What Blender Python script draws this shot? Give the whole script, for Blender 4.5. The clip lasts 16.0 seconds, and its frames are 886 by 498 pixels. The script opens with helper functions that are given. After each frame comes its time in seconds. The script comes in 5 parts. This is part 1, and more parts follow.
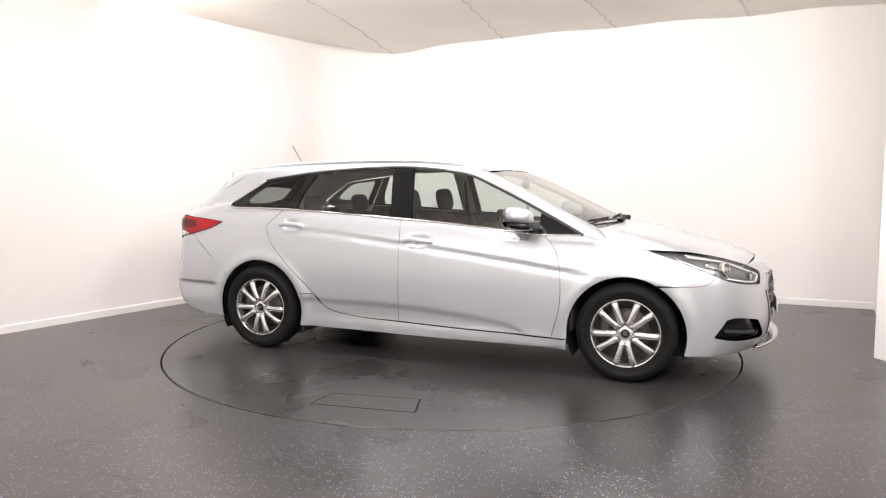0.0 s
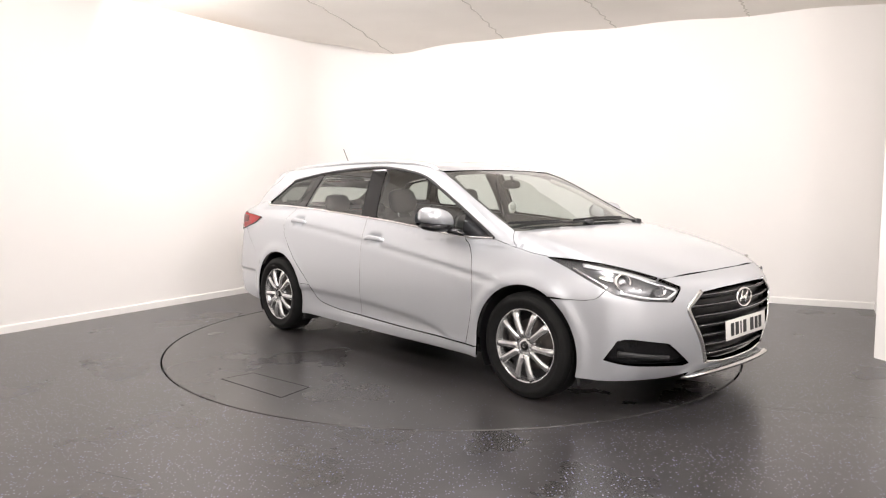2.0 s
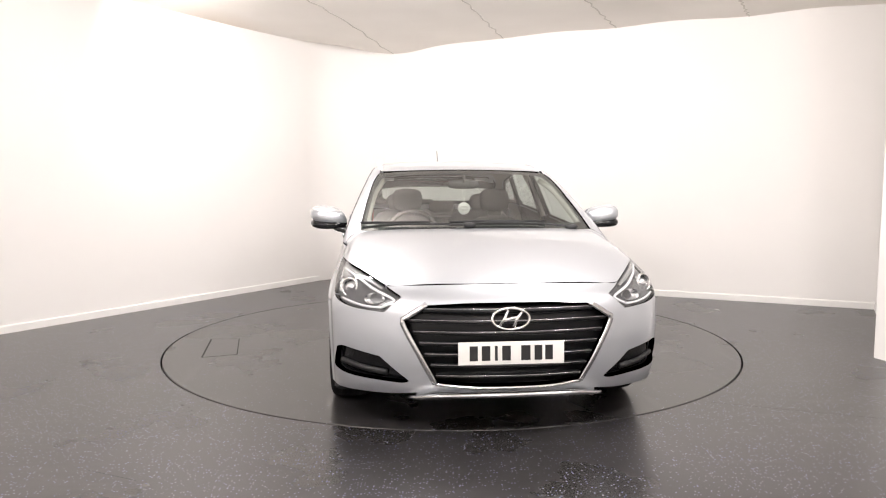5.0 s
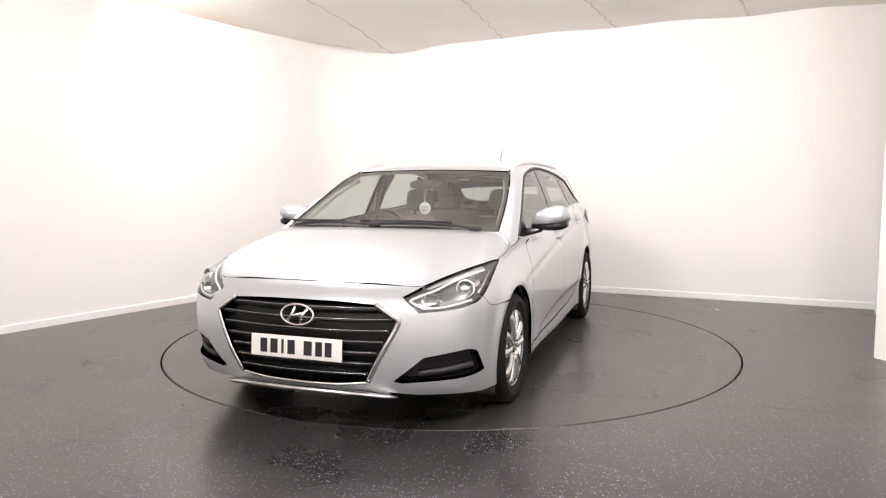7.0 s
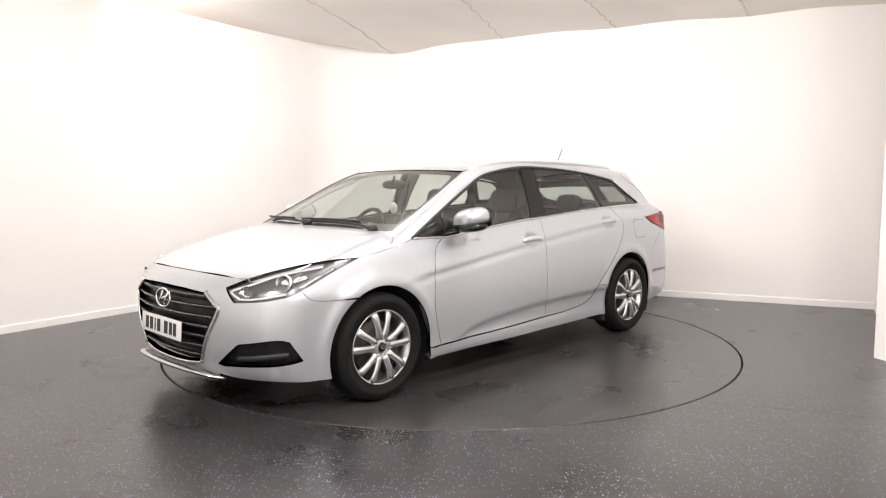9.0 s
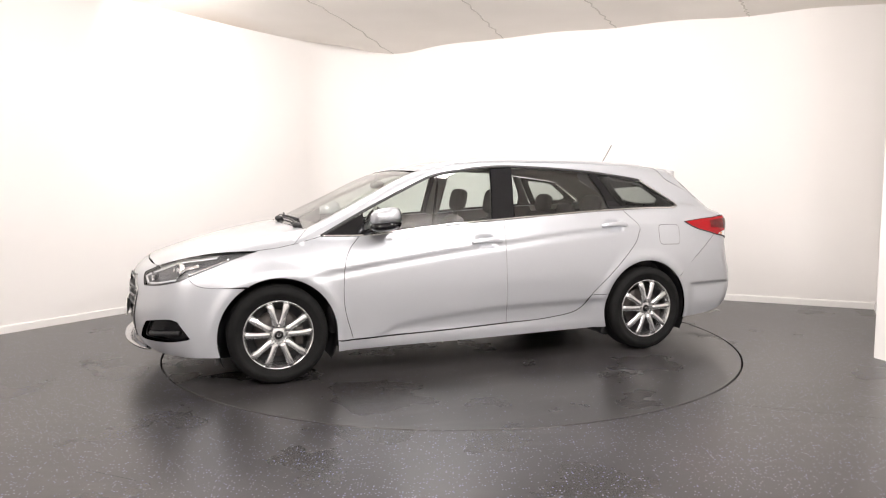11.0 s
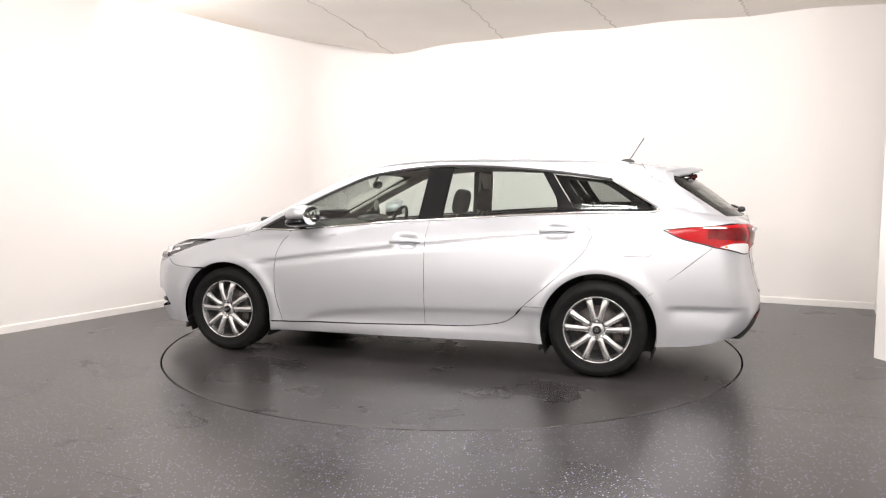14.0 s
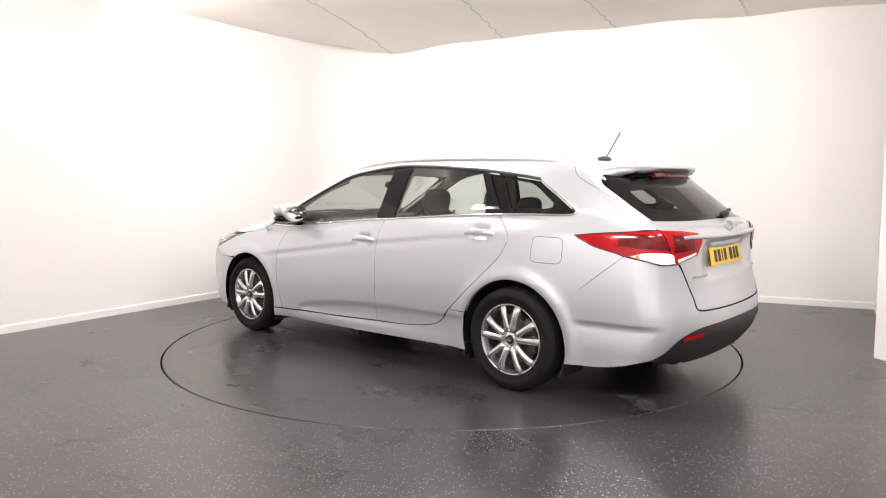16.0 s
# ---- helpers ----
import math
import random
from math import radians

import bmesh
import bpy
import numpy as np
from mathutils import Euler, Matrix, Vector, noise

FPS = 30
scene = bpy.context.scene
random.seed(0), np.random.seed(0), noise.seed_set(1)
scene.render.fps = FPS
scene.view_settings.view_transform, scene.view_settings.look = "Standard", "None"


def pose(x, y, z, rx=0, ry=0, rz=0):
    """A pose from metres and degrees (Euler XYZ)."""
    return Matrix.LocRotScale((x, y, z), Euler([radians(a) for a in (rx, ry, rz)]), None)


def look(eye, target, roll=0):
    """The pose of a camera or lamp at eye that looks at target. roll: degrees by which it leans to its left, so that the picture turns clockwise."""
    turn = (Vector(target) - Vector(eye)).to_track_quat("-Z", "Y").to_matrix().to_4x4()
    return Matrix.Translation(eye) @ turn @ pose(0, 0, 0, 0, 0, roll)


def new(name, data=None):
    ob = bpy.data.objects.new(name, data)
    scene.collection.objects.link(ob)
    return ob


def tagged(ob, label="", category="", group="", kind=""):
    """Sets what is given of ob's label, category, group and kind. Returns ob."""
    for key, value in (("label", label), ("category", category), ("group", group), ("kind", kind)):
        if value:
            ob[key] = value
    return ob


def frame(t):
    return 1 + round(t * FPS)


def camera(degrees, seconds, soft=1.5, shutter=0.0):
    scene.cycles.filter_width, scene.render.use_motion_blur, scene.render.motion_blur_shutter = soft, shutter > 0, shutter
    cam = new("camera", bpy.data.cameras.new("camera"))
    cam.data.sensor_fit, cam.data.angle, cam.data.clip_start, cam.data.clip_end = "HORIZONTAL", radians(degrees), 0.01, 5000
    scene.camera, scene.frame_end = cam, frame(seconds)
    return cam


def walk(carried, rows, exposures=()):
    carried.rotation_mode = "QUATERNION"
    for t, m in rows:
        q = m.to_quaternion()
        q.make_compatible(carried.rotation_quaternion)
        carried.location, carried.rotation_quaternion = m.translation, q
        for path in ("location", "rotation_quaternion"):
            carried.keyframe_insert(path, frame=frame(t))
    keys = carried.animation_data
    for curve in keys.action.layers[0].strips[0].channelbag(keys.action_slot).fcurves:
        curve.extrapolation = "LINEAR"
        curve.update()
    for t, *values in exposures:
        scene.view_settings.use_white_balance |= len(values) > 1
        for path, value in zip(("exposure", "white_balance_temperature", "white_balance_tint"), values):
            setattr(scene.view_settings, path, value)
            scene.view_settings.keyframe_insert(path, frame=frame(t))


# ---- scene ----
cam = camera(64.53, 16.0, soft=1.15)
walk(cam, [(0.0, look((0, -5.754, 1.2607), (-0.0531, -0.7748, 0.8078), -0.056)), (16.0, look((0, -5.754, 1.2607), (-0.0531, -0.7748, 0.8078), -0.056))],
     exposures=[(0.0, -0.18), (16.0, -0.18)])

# ---- light: unseen lamps at ceiling height, mostly added fill above turntable and camera ----
world = bpy.data.worlds.new("world")
scene.world = world
world.use_nodes = True
world.node_tree.nodes["Background"].inputs[0].default_value = (1, 0.97, 0.93, 1)
world.node_tree.nodes["Background"].inputs[1].default_value = 0.02


def overhead_fill(eye, target, sx, sy, watts):
    lamp = bpy.data.lights.new("overhead_fill_light", "AREA")
    lamp.shape, lamp.size, lamp.size_y, lamp.energy, lamp.color = "RECTANGLE", sx, sy, watts, (1.0, 0.943, 0.925)
    ob = new("overhead_fill_light", lamp)
    ob.matrix_world = look(eye, target)


# added washers brighten the north, west and far walls; a few panels straight down
for across, watts in ((0.9, 34), (2.7, 33), (4.6, 48)):
    lx, ly = -1.474 + 0.912 * across - 0.523 * 3.5, 3.935 - 0.41 * across - 0.852 * 3.5
    overhead_fill((lx, ly, 2.95), (lx + 1.3, ly + 2.8, 1.9), 0.6, 0.3, watts)
for deep, watts in ((4.6, 14), (7.5, 17)):
    lx, ly = -1.474 + 0.912 * 1.9 - 0.523 * deep, 3.935 - 0.41 * 1.9 - 0.852 * deep
    overhead_fill((lx, ly, 2.95), (lx - 1.2, ly + 1.6, 1.9), 0.6, 0.3, watts)
for lx, ly, watts in ((-1.5, -5.2, 170), (1.4, -4.8, 160), (-3.5, -4.6, 80)):
    overhead_fill((lx, ly, 2.95), (lx - 0.8, ly - 2.2, 1.7), 0.6, 0.3, watts)
for lx, ly in ((-1.2, -0.6), (0.9, -1.6)):
    overhead_fill((lx, ly, 2.95), (lx, ly + 0.05, 0), 0.6, 0.3, 42)
# added floods from the camera's end, aimed down to brighten the car's near side
for lx, ly, watts in ((-2.2, -4.4, 80), (0.6, -5.2, 85), (2.2, -3.6, 75)):
    overhead_fill((lx, ly, 2.95), (lx * 0.5, 0.4, 0.4), 0.6, 0.3, watts)


# ---- materials ----
def mat(name, color, rough=0.5, metal=0.0, vary=0.06, scale=6.0, bump=0.0, bump_scale=200.0, coat=0.0, spec=0.5, rough_vary=0.0, tint=None):
    """A surface with cloudy and fine variation of its colour, roughness and relief."""
    m = bpy.data.materials.new(name)
    m.use_nodes = True
    nt = m.node_tree
    b = nt.nodes["Principled BSDF"]
    b.inputs["Roughness"].default_value, b.inputs["Metallic"].default_value = rough, metal
    b.inputs["Coat Weight"].default_value, b.inputs["Coat Roughness"].default_value = coat, 0.04
    b.inputs["Specular IOR Level"].default_value = spec
    co = nt.nodes.new("ShaderNodeTexCoord")
    n1 = nt.nodes.new("ShaderNodeTexNoise")
    n1.inputs["Scale"].default_value, n1.inputs["Detail"].default_value = scale, 6
    nt.links.new(co.outputs["Object"], n1.inputs["Vector"])
    ramp = nt.nodes.new("ShaderNodeMapRange")
    ramp.inputs[1].default_value, ramp.inputs[2].default_value = 0.3, 0.7
    nt.links.new(n1.outputs["Fac"], ramp.inputs[0])
    mix = nt.nodes.new("ShaderNodeMix")
    mix.data_type = "RGBA"
    c2 = tint or color
    mix.inputs[6].default_value = (*[c * (1 - vary) for c in color], 1)
    mix.inputs[7].default_value = (*[min(1, c * (1 + vary)) for c in c2], 1)
    nt.links.new(ramp.outputs[0], mix.inputs[0])
    nt.links.new(mix.outputs[2], b.inputs["Base Color"])
    if rough_vary:
        r = nt.nodes.new("ShaderNodeMapRange")
        r.inputs[3].default_value, r.inputs[4].default_value = rough - rough_vary, rough + rough_vary
        nt.links.new(ramp.outputs[0], r.inputs[0])
        nt.links.new(r.outputs[0], b.inputs["Roughness"])
    if bump:
        n2 = nt.nodes.new("ShaderNodeTexNoise")
        n2.inputs["Scale"].default_value, n2.inputs["Detail"].default_value = bump_scale, 3
        nt.links.new(co.outputs["Object"], n2.inputs["Vector"])
        bp = nt.nodes.new("ShaderNodeBump")
        bp.inputs["Strength"].default_value, bp.inputs["Distance"].default_value = bump, 0.002
        nt.links.new(n2.outputs["Fac"], bp.inputs["Height"])
        nt.links.new(bp.outputs["Normal"], b.inputs["Normal"])
    return m


def glass(name, color, gloss=0.06):
    """Thin sheet glass: lets light straight through with a tint and mirrors more at a slant."""
    m = bpy.data.materials.new(name)
    m.use_nodes = True
    nt = m.node_tree
    nt.nodes.remove(nt.nodes["Principled BSDF"])
    out = nt.nodes["Material Output"]
    t, g, x, f, p, s = (nt.nodes.new(k) for k in ("ShaderNodeBsdfTransparent", "ShaderNodeBsdfGlossy", "ShaderNodeMixShader", "ShaderNodeLayerWeight", "ShaderNodeMath", "ShaderNodeMath"))
    t.inputs[0].default_value = (*color, 1)
    g.inputs["Roughness"].default_value = 0.01
    p.operation, p.inputs[1].default_value = "POWER", 5.0
    s.operation, s.inputs[1].default_value, s.inputs[2].default_value = "MULTIPLY_ADD", 0.9, gloss
    f.inputs[0].default_value = 0.5
    nt.links.new(f.outputs["Facing"], p.inputs[0])
    nt.links.new(p.outputs[0], s.inputs[0])
    nt.links.new(s.outputs[0], x.inputs[0])
    nt.links.new(t.outputs[0], x.inputs[1])
    nt.links.new(g.outputs[0], x.inputs[2])
    nt.links.new(x.outputs[0], out.inputs[0])
    return m


def vinyl(name, speckle, worn):
    """Dark grey safety vinyl with pale blue flecks, dull scuffs and a soft shine."""
    m = mat(name, (0.030, 0.0278, 0.0276), 0.28, vary=0.22, scale=1.1, bump=0.05, bump_scale=350, rough_vary=0.015, tint=(0.039, 0.0364, 0.0358), spec=0.55)
    nt = m.node_tree
    b = nt.nodes["Principled BSDF"]
    co = next(n for n in nt.nodes if n.type == "TEX_COORD")
    vo = nt.nodes.new("ShaderNodeTexVoronoi")
    vo.inputs["Scale"].default_value = 72
    nt.links.new(co.outputs["Object"], vo.inputs["Vector"])
    lt = nt.nodes.new("ShaderNodeMath")
    lt.operation, lt.inputs[1].default_value = "LESS_THAN", 0.26
    nt.links.new(vo.outputs["Distance"], lt.inputs[0])
    pick = nt.nodes.new("ShaderNodeSeparateColor")
    nt.links.new(vo.outputs["Color"], pick.inputs[0])
    gt = nt.nodes.new("ShaderNodeMath")
    gt.operation, gt.inputs[1].default_value = "GREATER_THAN", 1 - speckle
    nt.links.new(pick.outputs[0], gt.inputs[0])
    mul = nt.nodes.new("ShaderNodeMath")
    mul.operation = "MULTIPLY"
    nt.links.new(lt.outputs[0], mul.inputs[0])
    nt.links.new(gt.outputs[0], mul.inputs[1])
    fleck = nt.nodes.new("ShaderNodeMix")
    fleck.data_type = "RGBA"
    fleck.inputs[6].default_value, fleck.inputs[7].default_value = (0.19, 0.21, 0.40, 1), (0.3, 0.3, 0.34, 1)
    nt.links.new(pick.outputs[1], fleck.inputs[0])
    old = b.inputs["Base Color"].links[0].from_socket
    mx = nt.nodes.new("ShaderNodeMix")
    mx.data_type = "RGBA"
    nt.links.new(mul.outputs[0], mx.inputs[0])
    nt.links.new(old, mx.inputs[6])
    nt.links.new(fleck.outputs[2], mx.inputs[7])
    # long pale scuffs
    mp = nt.nodes.new("ShaderNodeMapping")
    mp.inputs["Scale"].default_value = (0.9, 5.0, 1)
    mp.inputs["Rotation"].default_value = (0, 0, 0.5)
    nt.links.new(co.outputs["Object"], mp.inputs[0])
    sc = nt.nodes.new("ShaderNodeTexNoise")
    sc.inputs["Scale"].default_value, sc.inputs["Detail"].default_value = 1.6, 10
    nt.links.new(mp.outputs[0], sc.inputs["Vector"])
    rg = nt.nodes.new("ShaderNodeMapRange")
    rg.inputs[1].default_value, rg.inputs[2].default_value, rg.inputs[4].default_value = 0.57, 0.76, worn
    nt.links.new(sc.outputs["Fac"], rg.inputs[0])
    m2 = nt.nodes.new("ShaderNodeMix")
    m2.data_type = "RGBA"
    m2.inputs[7].default_value = (0.2, 0.195, 0.19, 1)
    nt.links.new(rg.outputs[0], m2.inputs[0])
    nt.links.new(mx.outputs[2], m2.inputs[6])
    nt.links.new(m2.outputs[2], b.inputs["Base Color"])
    return m


M_WALL = mat("white_wall_paint", (0.84, 0.818, 0.793), 0.75, vary=0.012, scale=1.1, bump=0.12, bump_scale=220)
M_SKIRT = mat("white_gloss_wood", (0.84, 0.825, 0.8), 0.4, vary=0.02, scale=3)
M_CEIL = mat("cream_ceiling_fabric", (0.86, 0.815, 0.76), 0.9, vary=0.03, scale=0.8, bump=0.2, bump_scale=90, tint=(0.88, 0.84, 0.79))
# a soft brown patch near the west wall, fading outwards
nt = M_CEIL.node_tree
gc, sub, ln, rg, mx = (nt.nodes.new(k) for k in ("ShaderNodeTexCoord", "ShaderNodeVectorMath", "ShaderNodeVectorMath", "ShaderNodeMapRange", "ShaderNodeMix"))
sub.operation, ln.operation, mx.data_type = "MULTIPLY_ADD", "LENGTH", "RGBA"
sub.inputs[1].default_value, sub.inputs[2].default_value = (0.9, 0.55, 0), (2.45, -1.35, 0)
rg.inputs[1].default_value, rg.inputs[2].default_value, rg.inputs[3].default_value, rg.inputs[4].default_value = 0.05, 0.6, 0.5, 0.0
mx.inputs[7].default_value = (0.72, 0.56, 0.42, 1)
base = nt.nodes["Principled BSDF"].inputs["Base Color"]
nt.links.new(base.links[0].from_socket, mx.inputs[6])
nt.links.new(gc.outputs["Object"], sub.inputs[0])
nt.links.new(sub.outputs[0], ln.inputs[0])
nt.links.new(ln.outputs["Value"], rg.inputs[0])
nt.links.new(rg.outputs[0], mx.inputs[0])
nt.links.new(mx.outputs[2], base)
M_SEAM = mat("ceiling_seam_tape", (0.62, 0.58, 0.53), 0.8)
M_FLOOR = vinyl("speckled_vinyl", 0.42, 0.12)
M_DISC = vinyl("worn_turntable_vinyl", 0.08, 0.14)
M_GAP = mat("rubber_gap", (0.008, 0.008, 0.008), 0.7)
M_SILVER = mat("silver_metallic_paint", (0.565, 0.585, 0.618), 0.38, metal=0.64, vary=0.01, scale=900, bump=0.03, bump_scale=1500, coat=0.9)
M_CHROME = mat("bright_chrome", (0.78, 0.78, 0.78), 0.12, metal=1, vary=0.03)
M_SATIN = mat("satin_chrome", (0.6, 0.6, 0.6), 0.25, metal=1, vary=0.03)
M_BLACK = mat("black_plastic", (0.018, 0.018, 0.019), 0.5, vary=0.1, bump=0.02, bump_scale=200)
M_GLOSSBLACK = mat("gloss_black", (0.008, 0.008, 0.009), 0.08, spec=0.4)
M_RUBBER = mat("tyre_rubber", (0.008, 0.008, 0.008), 0.8, spec=0.2, vary=0.2, scale=14, bump=0.15, bump_scale=300)
M_ALLOY = mat("alloy_rim", (0.66, 0.665, 0.67), 0.22, metal=0.9, vary=0.05, scale=20, coat=0.3)
M_IRON = mat("brake_iron", (0.10, 0.09, 0.085), 0.5, metal=0.8, vary=0.25, scale=25)
M_CLOTH = mat("dark_seat_cloth", (0.035, 0.032, 0.031), 0.9, vary=0.15, scale=30, bump=0.05, bump_scale=150)
M_TRIM = mat("dark_cabin_plastic", (0.045, 0.044, 0.043), 0.6, vary=0.1, bump=0.03, bump_scale=150)
M_LINER = mat("grey_headlining", (0.42, 0.4, 0.37), 0.9, vary=0.04, bump=0.02, bump_scale=150)
M_GLASS = glass("pale_green_glass", (0.82, 0.88, 0.85), 0.13)
M_SCREEN = glass("windscreen_glass", (0.82, 0.87, 0.84), 0.2)
M_GLASSREAR = glass("tinted_glass", (0.52, 0.55, 0.53))
M_CLEAR = glass("clear_lens", (0.96, 0.97, 0.98))
M_RED = mat("red_lens", (0.36, 0.004, 0.008), 0.1, vary=0.2, scale=14, spec=0.45)
M_DARKRED = mat("dark_red_lens", (0.12, 0.002, 0.004), 0.1, vary=0.35, scale=22, spec=0.45)
M_AMBER = mat("amber_lens", (0.7, 0.25, 0.05), 0.2, coat=0.8)
M_LAMPBOWL = mat("lamp_reflector", (0.75, 0.75, 0.76), 0.22, metal=1, vary=0.15, scale=25)
M_LAMPDARK = mat("lamp_bezel", (0.17, 0.17, 0.175), 0.3, metal=0.6, vary=0.15, scale=20)
M_BROW = mat("grey_lamp_brow", (0.42, 0.42, 0.41), 0.35, metal=0.3, vary=0.05)
M_RAIL = mat("light_satin_rail", (0.7, 0.7, 0.71), 0.36, metal=0.6, vary=0.03)
M_WHITE = mat("white_plate", (0.78, 0.77, 0.74), 0.35, vary=0.03)
M_YELLOW = mat("yellow_plate", (0.75, 0.5, 0.03), 0.35, vary=0.03)
M_INK = mat("black_ink", (0.012, 0.012, 0.012), 0.5)
M_LIGHTLENS = mat("frosted_white_lens", (0.75, 0.75, 0.76), 0.25, vary=0.05, coat=0.6)
M_GRILLE = mat("grille_plastic", (0.007, 0.007, 0.008), 0.3, vary=0.1, spec=0.3)
M_SLAT = mat("dark_chrome", (0.32, 0.32, 0.33), 0.2, metal=0.8, vary=0.05)
M_JOINT = mat("vinyl_joint", (0.02, 0.02, 0.02), 0.6)
M_MIRROR = mat("mirror_glass", (0.85, 0.87, 0.88), 0.02, metal=1, vary=0.0)


# ---- building blocks ----
def part(name, bm, material, parent=None, label="", smooth=True):
    """Links a bmesh as one mesh object, under a thing or a part when given."""
    me = bpy.data.meshes.new(name)
    bm.to_mesh(me)
    bm.free()
    me.materials.append(material)
    if smooth:
        for p in me.polygons:
            p.use_smooth = True
    ob = new(name, me)
    if parent:
        ob.parent = parent
    if label:
        tagged(ob, label)
    return ob


def from_lists(name, verts, faces, material, parent=None, label="", normals=None):
    me = bpy.data.meshes.new(name)
    me.from_pydata([tuple(v) for v in verts], [], [tuple(int(i) for i in f) for f in faces])
    me.materials.append(material)
    for p in me.polygons:
        p.use_smooth = True
    if normals is not None:
        me.normals_split_custom_set_from_vertices([tuple(n) for n in normals])
    ob = new(name, me)
    if parent:
        ob.parent = parent
    if label:
        tagged(ob, label)
    return ob


def box(bm, size, m=Matrix(), bevel=0.0):
    vs = bmesh.ops.create_cube(bm, size=1, matrix=m @ Matrix.Diagonal((*size, 1)))["verts"]
    if bevel:
        bmesh.ops.bevel(bm, geom=list({e for v in vs for e in v.link_edges}), offset=bevel, segments=3, affect="EDGES", profile=0.5)
    return bm


def puff(bm, size, m=Matrix(), e=3.0, nu=24, nv=14):
    """A pillow shape: a superellipsoid of the given full size."""
    rows = []
    for j in range(nv + 1):
        b = -math.pi / 2 + math.pi * j / nv
        row = []
        for i in range(nu):
            a = 2 * math.pi * i / nu
            d = Vector((math.cos(a) * math.cos(b), math.sin(a) * math.cos(b), math.sin(b)))
            k = sum(abs(c) ** e for c in d) ** (-1 / e)
            row.append(bm.verts.new(m @ Vector((d[0] * k * size[0] / 2, d[1] * k * size[1] / 2, d[2] * k * size[2] / 2))))
        rows.append(row)
    for j in range(nv):
        for i in range(nu):
            bm.faces.new((rows[j][i], rows[j][(i + 1) % nu], rows[j + 1][(i + 1) % nu], rows[j + 1][i]))
    bmesh.ops.remove_doubles(bm, verts=bm.verts, dist=1e-5)
    return bm


def lathe(bm, profile, m=Matrix(), n=48, closed=False):
    """Turns a profile of (radius, height) round the z axis of m."""
    rings = [[bm.verts.new(m @ Vector((r * math.cos(2 * math.pi * i / n), r * math.sin(2 * math.pi * i / n), h))) for i in range(n)] for r, h in profile]
    pairs = list(zip(rings, rings[1:])) + ([(rings[-1], rings[0])] if closed else [])
    for a, b in pairs:
        for i in range(n):
            bm.faces.new((a[i], a[(i + 1) % n], b[(i + 1) % n], b[i]))
    return bm


def sweep(bm, pts, wide, high, ups, sides=8, closed=False, taper=None):
    """A rounded bar along pts; ups: the direction of its height at each point."""
    pts = [Vector(p) for p in pts]
    n = len(pts)
    rings = []
    for i, p in enumerate(pts):
        a = pts[(i - 1) % n] if closed or i else pts[0]
        b = pts[(i + 1) % n] if closed or i < n - 1 else pts[-1]
        t = (b - a).normalized()
        u = Vector(ups[i])
        u = (u - t * u.dot(t)).normalized()
        s = t.cross(u)
        k = taper(i / max(1, n - 1)) if taper else 1
        ring = []
        for j in range(sides):
            c, d = math.cos(2 * math.pi * (j + .5) / sides), math.sin(2 * math.pi * (j + .5) / sides)
            q = (abs(c) ** 4 + abs(d) ** 4) ** -.25
            ring.append(bm.verts.new(p + s * (c * q * wide / 2 * k) + u * (d * q * high / 2 * k)))
        rings.append(ring)
    for i in range(n if closed else n - 1):
        a, b = rings[i], rings[(i + 1) % n]
        for j in range(sides):
            bm.faces.new((a[j], a[(j + 1) % sides], b[(j + 1) % sides], b[j]))
    if not closed:
        bm.faces.new(rings[0][::-1])
        bm.faces.new(rings[-1])
    bmesh.ops.recalc_face_normals(bm, faces=bm.faces)
    return bm


def smooth_line(pts, step):
    """A Catmull-Rom curve through control points, sampled evenly."""
    pts = np.array(pts, float)
    if len(pts) == 2:
        n = max(1, int(np.linalg.norm(pts[1] - pts[0]) / step))
        return pts[0] + (pts[1] - pts[0]) * np.linspace(0, 1, n + 1)[:, None]
    ext = np.vstack([2 * pts[0] - pts[1], pts, 2 * pts[-1] - pts[-2]])
    out = []
    for i in range(1, len(ext) - 2):
        p0, p1, p2, p3 = ext[i - 1:i + 3]
        n = max(2, int(np.linalg.norm(p2 - p1) / step))
        t = np.linspace(0, 1, n, endpoint=False)[:, None]
        out.append(.5 * (2 * p1 + (p2 - p0) * t + (2 * p0 - 5 * p1 + 4 * p2 - p3) * t ** 2 + (3 * p1 - p0 - 3 * p2 + p3) * t ** 3))
    return np.vstack(out + [pts[-1:]])


# ---- the car's skin, as smooth curves of its three views ----
def curve(xs, ys):
    """A smooth curve through a few control points, flat beyond its ends."""
    xs, ys = np.array(xs, float), np.array(ys, float)
    h, d = np.diff(xs), np.diff(ys) / np.diff(xs)
    m = np.zeros(len(xs))
    m[0], m[-1] = d[0], d[-1]
    for i in range(1, len(xs) - 1):
        if d[i - 1] * d[i] > 0:
            w1, w2 = 2 * h[i] + h[i - 1], h[i] + 2 * h[i - 1]
            m[i] = (w1 + w2) / (w1 / d[i - 1] + w2 / d[i])

    def at(x):
        x = np.clip(x, xs[0], xs[-1])
        i = np.clip(np.searchsorted(xs, x, side="right") - 1, 0, len(xs) - 2)
        s = (x - xs[i]) / h[i]
        return ((1 + 2 * s) * (1 - s) ** 2 * ys[i] + s * (1 - s) ** 2 * h[i] * m[i]
                + s * s * (3 - 2 * s) * ys[i + 1] + s * s * (s - 1) * h[i] * m[i + 1])
    return at


def smax(a, b, k):
    h = np.clip(0.5 + 0.5 * (a - b) / k, 0, 1)
    return b + (a - b) * h + k * h * (1 - h)


